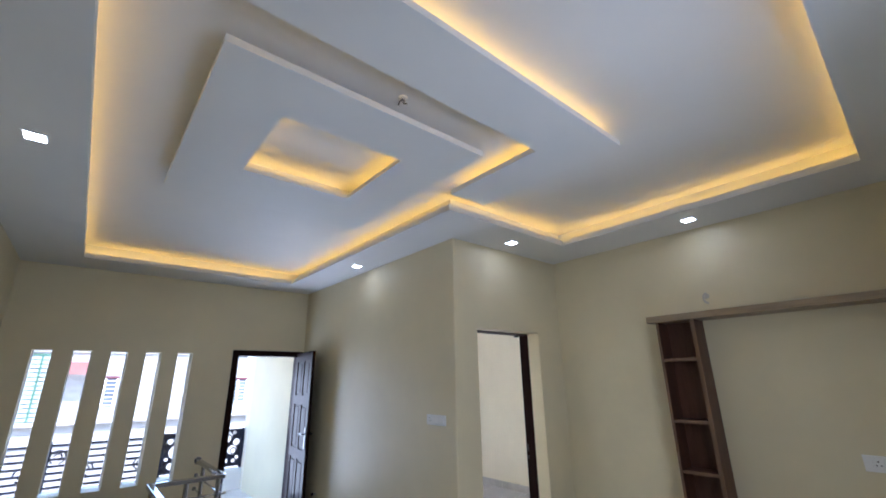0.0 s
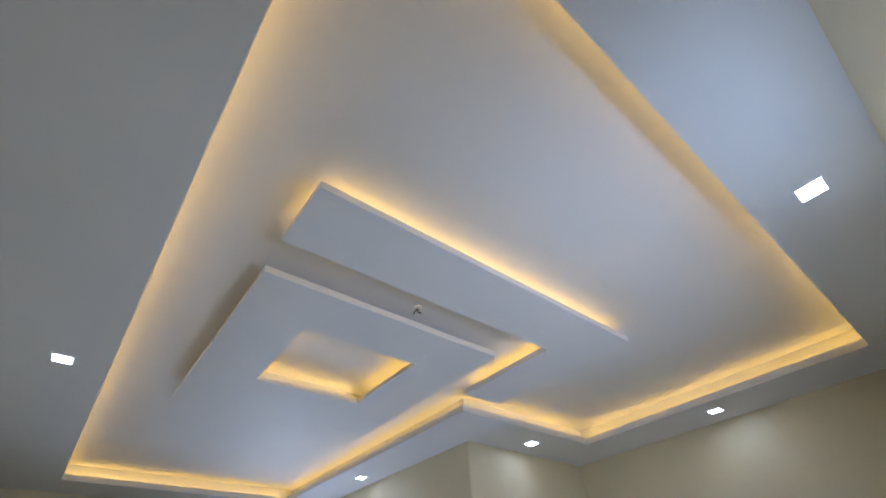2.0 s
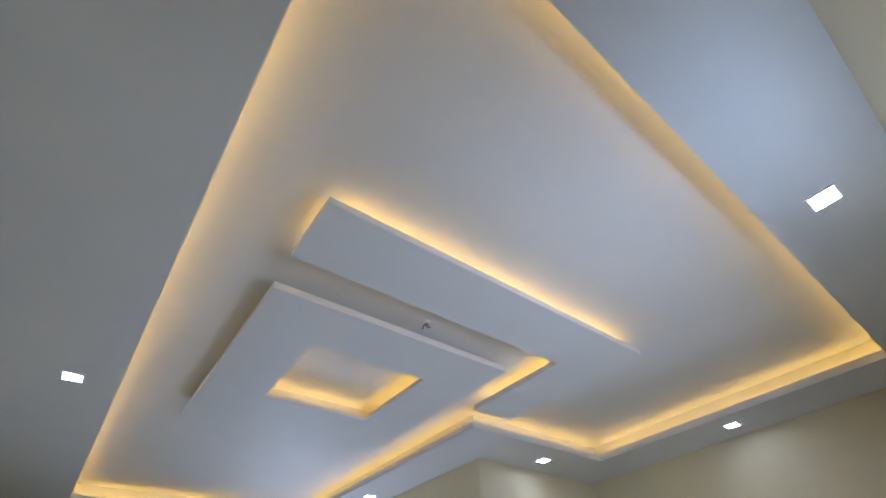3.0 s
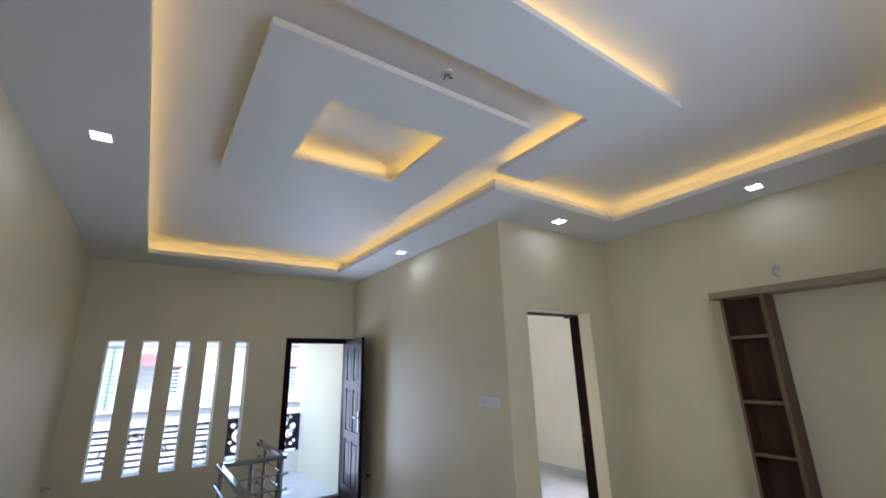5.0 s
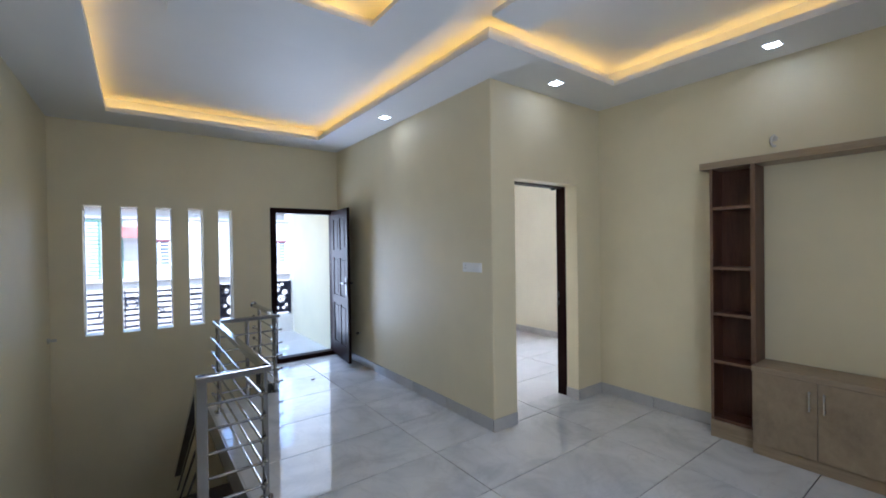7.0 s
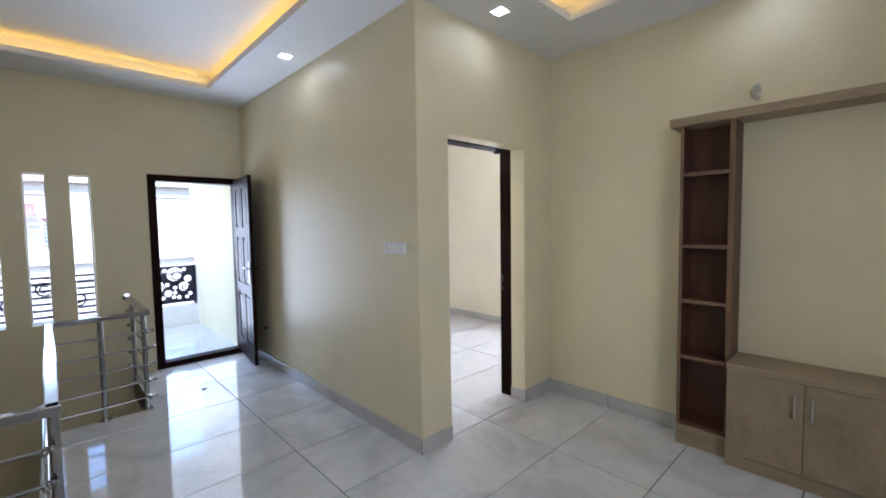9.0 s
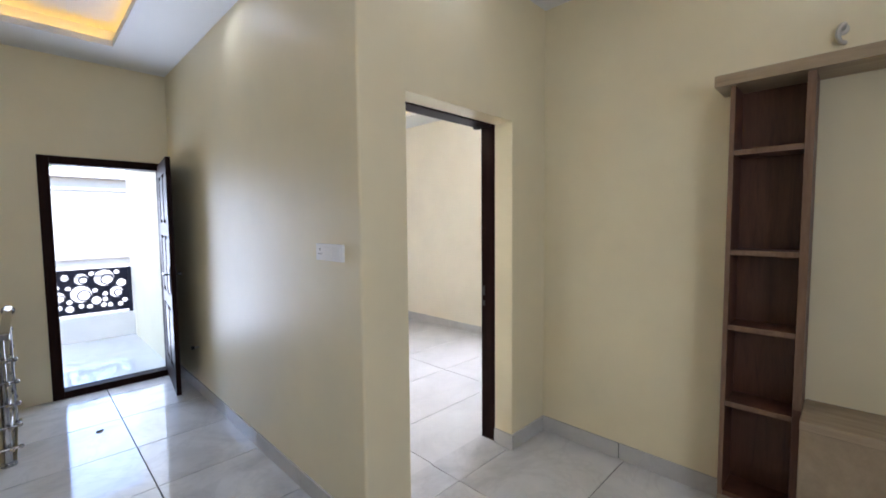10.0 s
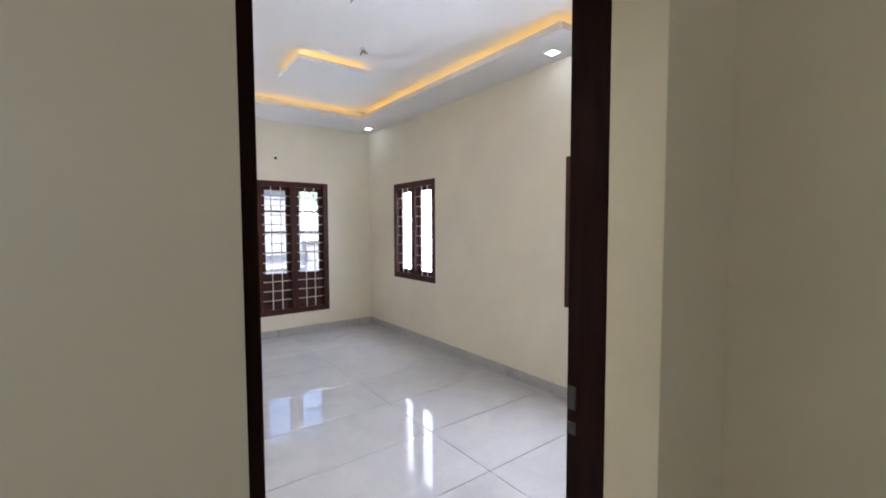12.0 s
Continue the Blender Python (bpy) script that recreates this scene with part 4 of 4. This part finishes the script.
tiled("floor", "polished grey marble-look tiled floor", [(XL, SX, YB, SY), (SX, SX2, YB, SY2), (SX2, XS, YB, YW), (XS, XT, YB, YD), (OX0, OX1 + 0.005, YD, BY0)], 2.12, 1.222, 2.258, 0.597, (XL, XT, YB, YW))
tiled("floor_bedroom", "polished pale grey tiled bedroom floor", [(BX0, BX1, BY0, BY1)], 4.575 - 1.222, 1.222, 4.18, 0.618, (BX0, BX1, BY0, BY1), 0.006, M_BTILE)
bm = boxed(SX - 0.001, SX + 0.02, SY, SY2, -0.2, -0.001)
structure("trim", bm, M_SKIRT, "grey tiled edge of the stairwell", "trim")


def skirting(a, b, out, first, step=0.6):
    """Skirting tiles from a to b, on the side out, with open joints."""
    (xa, ya), (xb, yb) = a, b
    ob = thing("baseboard", "grey porcelain skirting tiles along the wall", "baseboard", (xa, ya, 0), kind="structure")
    n = math.hypot(xb - xa, yb - ya)
    dx, dy = (xb - xa) / n, (yb - ya) / n
    cuts_ = [0.0] + [first + k * step for k in range(40) if 0.02 < first + k * step < n - 0.02] + [n]
    gx, gy = sorted((0.0, dx * n + out[0] * 0.004)), sorted((0.0, dy * n + out[1] * 0.004))
    part("grout", boxed(gx[0], gx[1], gy[0], gy[1], 0.001, 0.097), M_GROUT, ob, "dark grout in the joints")
    for p0, p1 in zip(cuts_, cuts_[1:]):
        q0, q1 = p0 + (0.003 if p0 > 0 else 0), p1 - (0.003 if p1 < n else 0)
        x_ = sorted((dx * q0, dx * q1 + out[0] * 0.011))
        y_ = sorted((dy * q0, dy * q1 + out[1] * 0.011))
        part("tile", boxed(x_[0], x_[1], y_[0], y_[1], 0.001, 0.1, bevel=0.0015), M_SKIRT, ob)


skirting((XS, YD), (XS, YW - 0.02), (-1, 0), 0.64)
skirting((XS - 0.011, YD), (OX0, YD), (0, -1), 5)
skirting((OX1, YD), (XT - 0.011, YD), (0, -1), 5)
skirting((OX1, F0), (OX1, YD - 0.011), (-1, 0), 5)
skirting((XT, YD), (XT, U1 + 0.001), (-1, 0), 0.54)
skirting((BX0, BY1), (BX1 - 0.011, BY1), (0, -1), 0.33)
skirting((BX1, BY1), (BX1, BY0), (-1, 0), 0.5)
skirting((XL + 0.1, YB), (XT - 0.3, YB), (0, 1), 0.3)
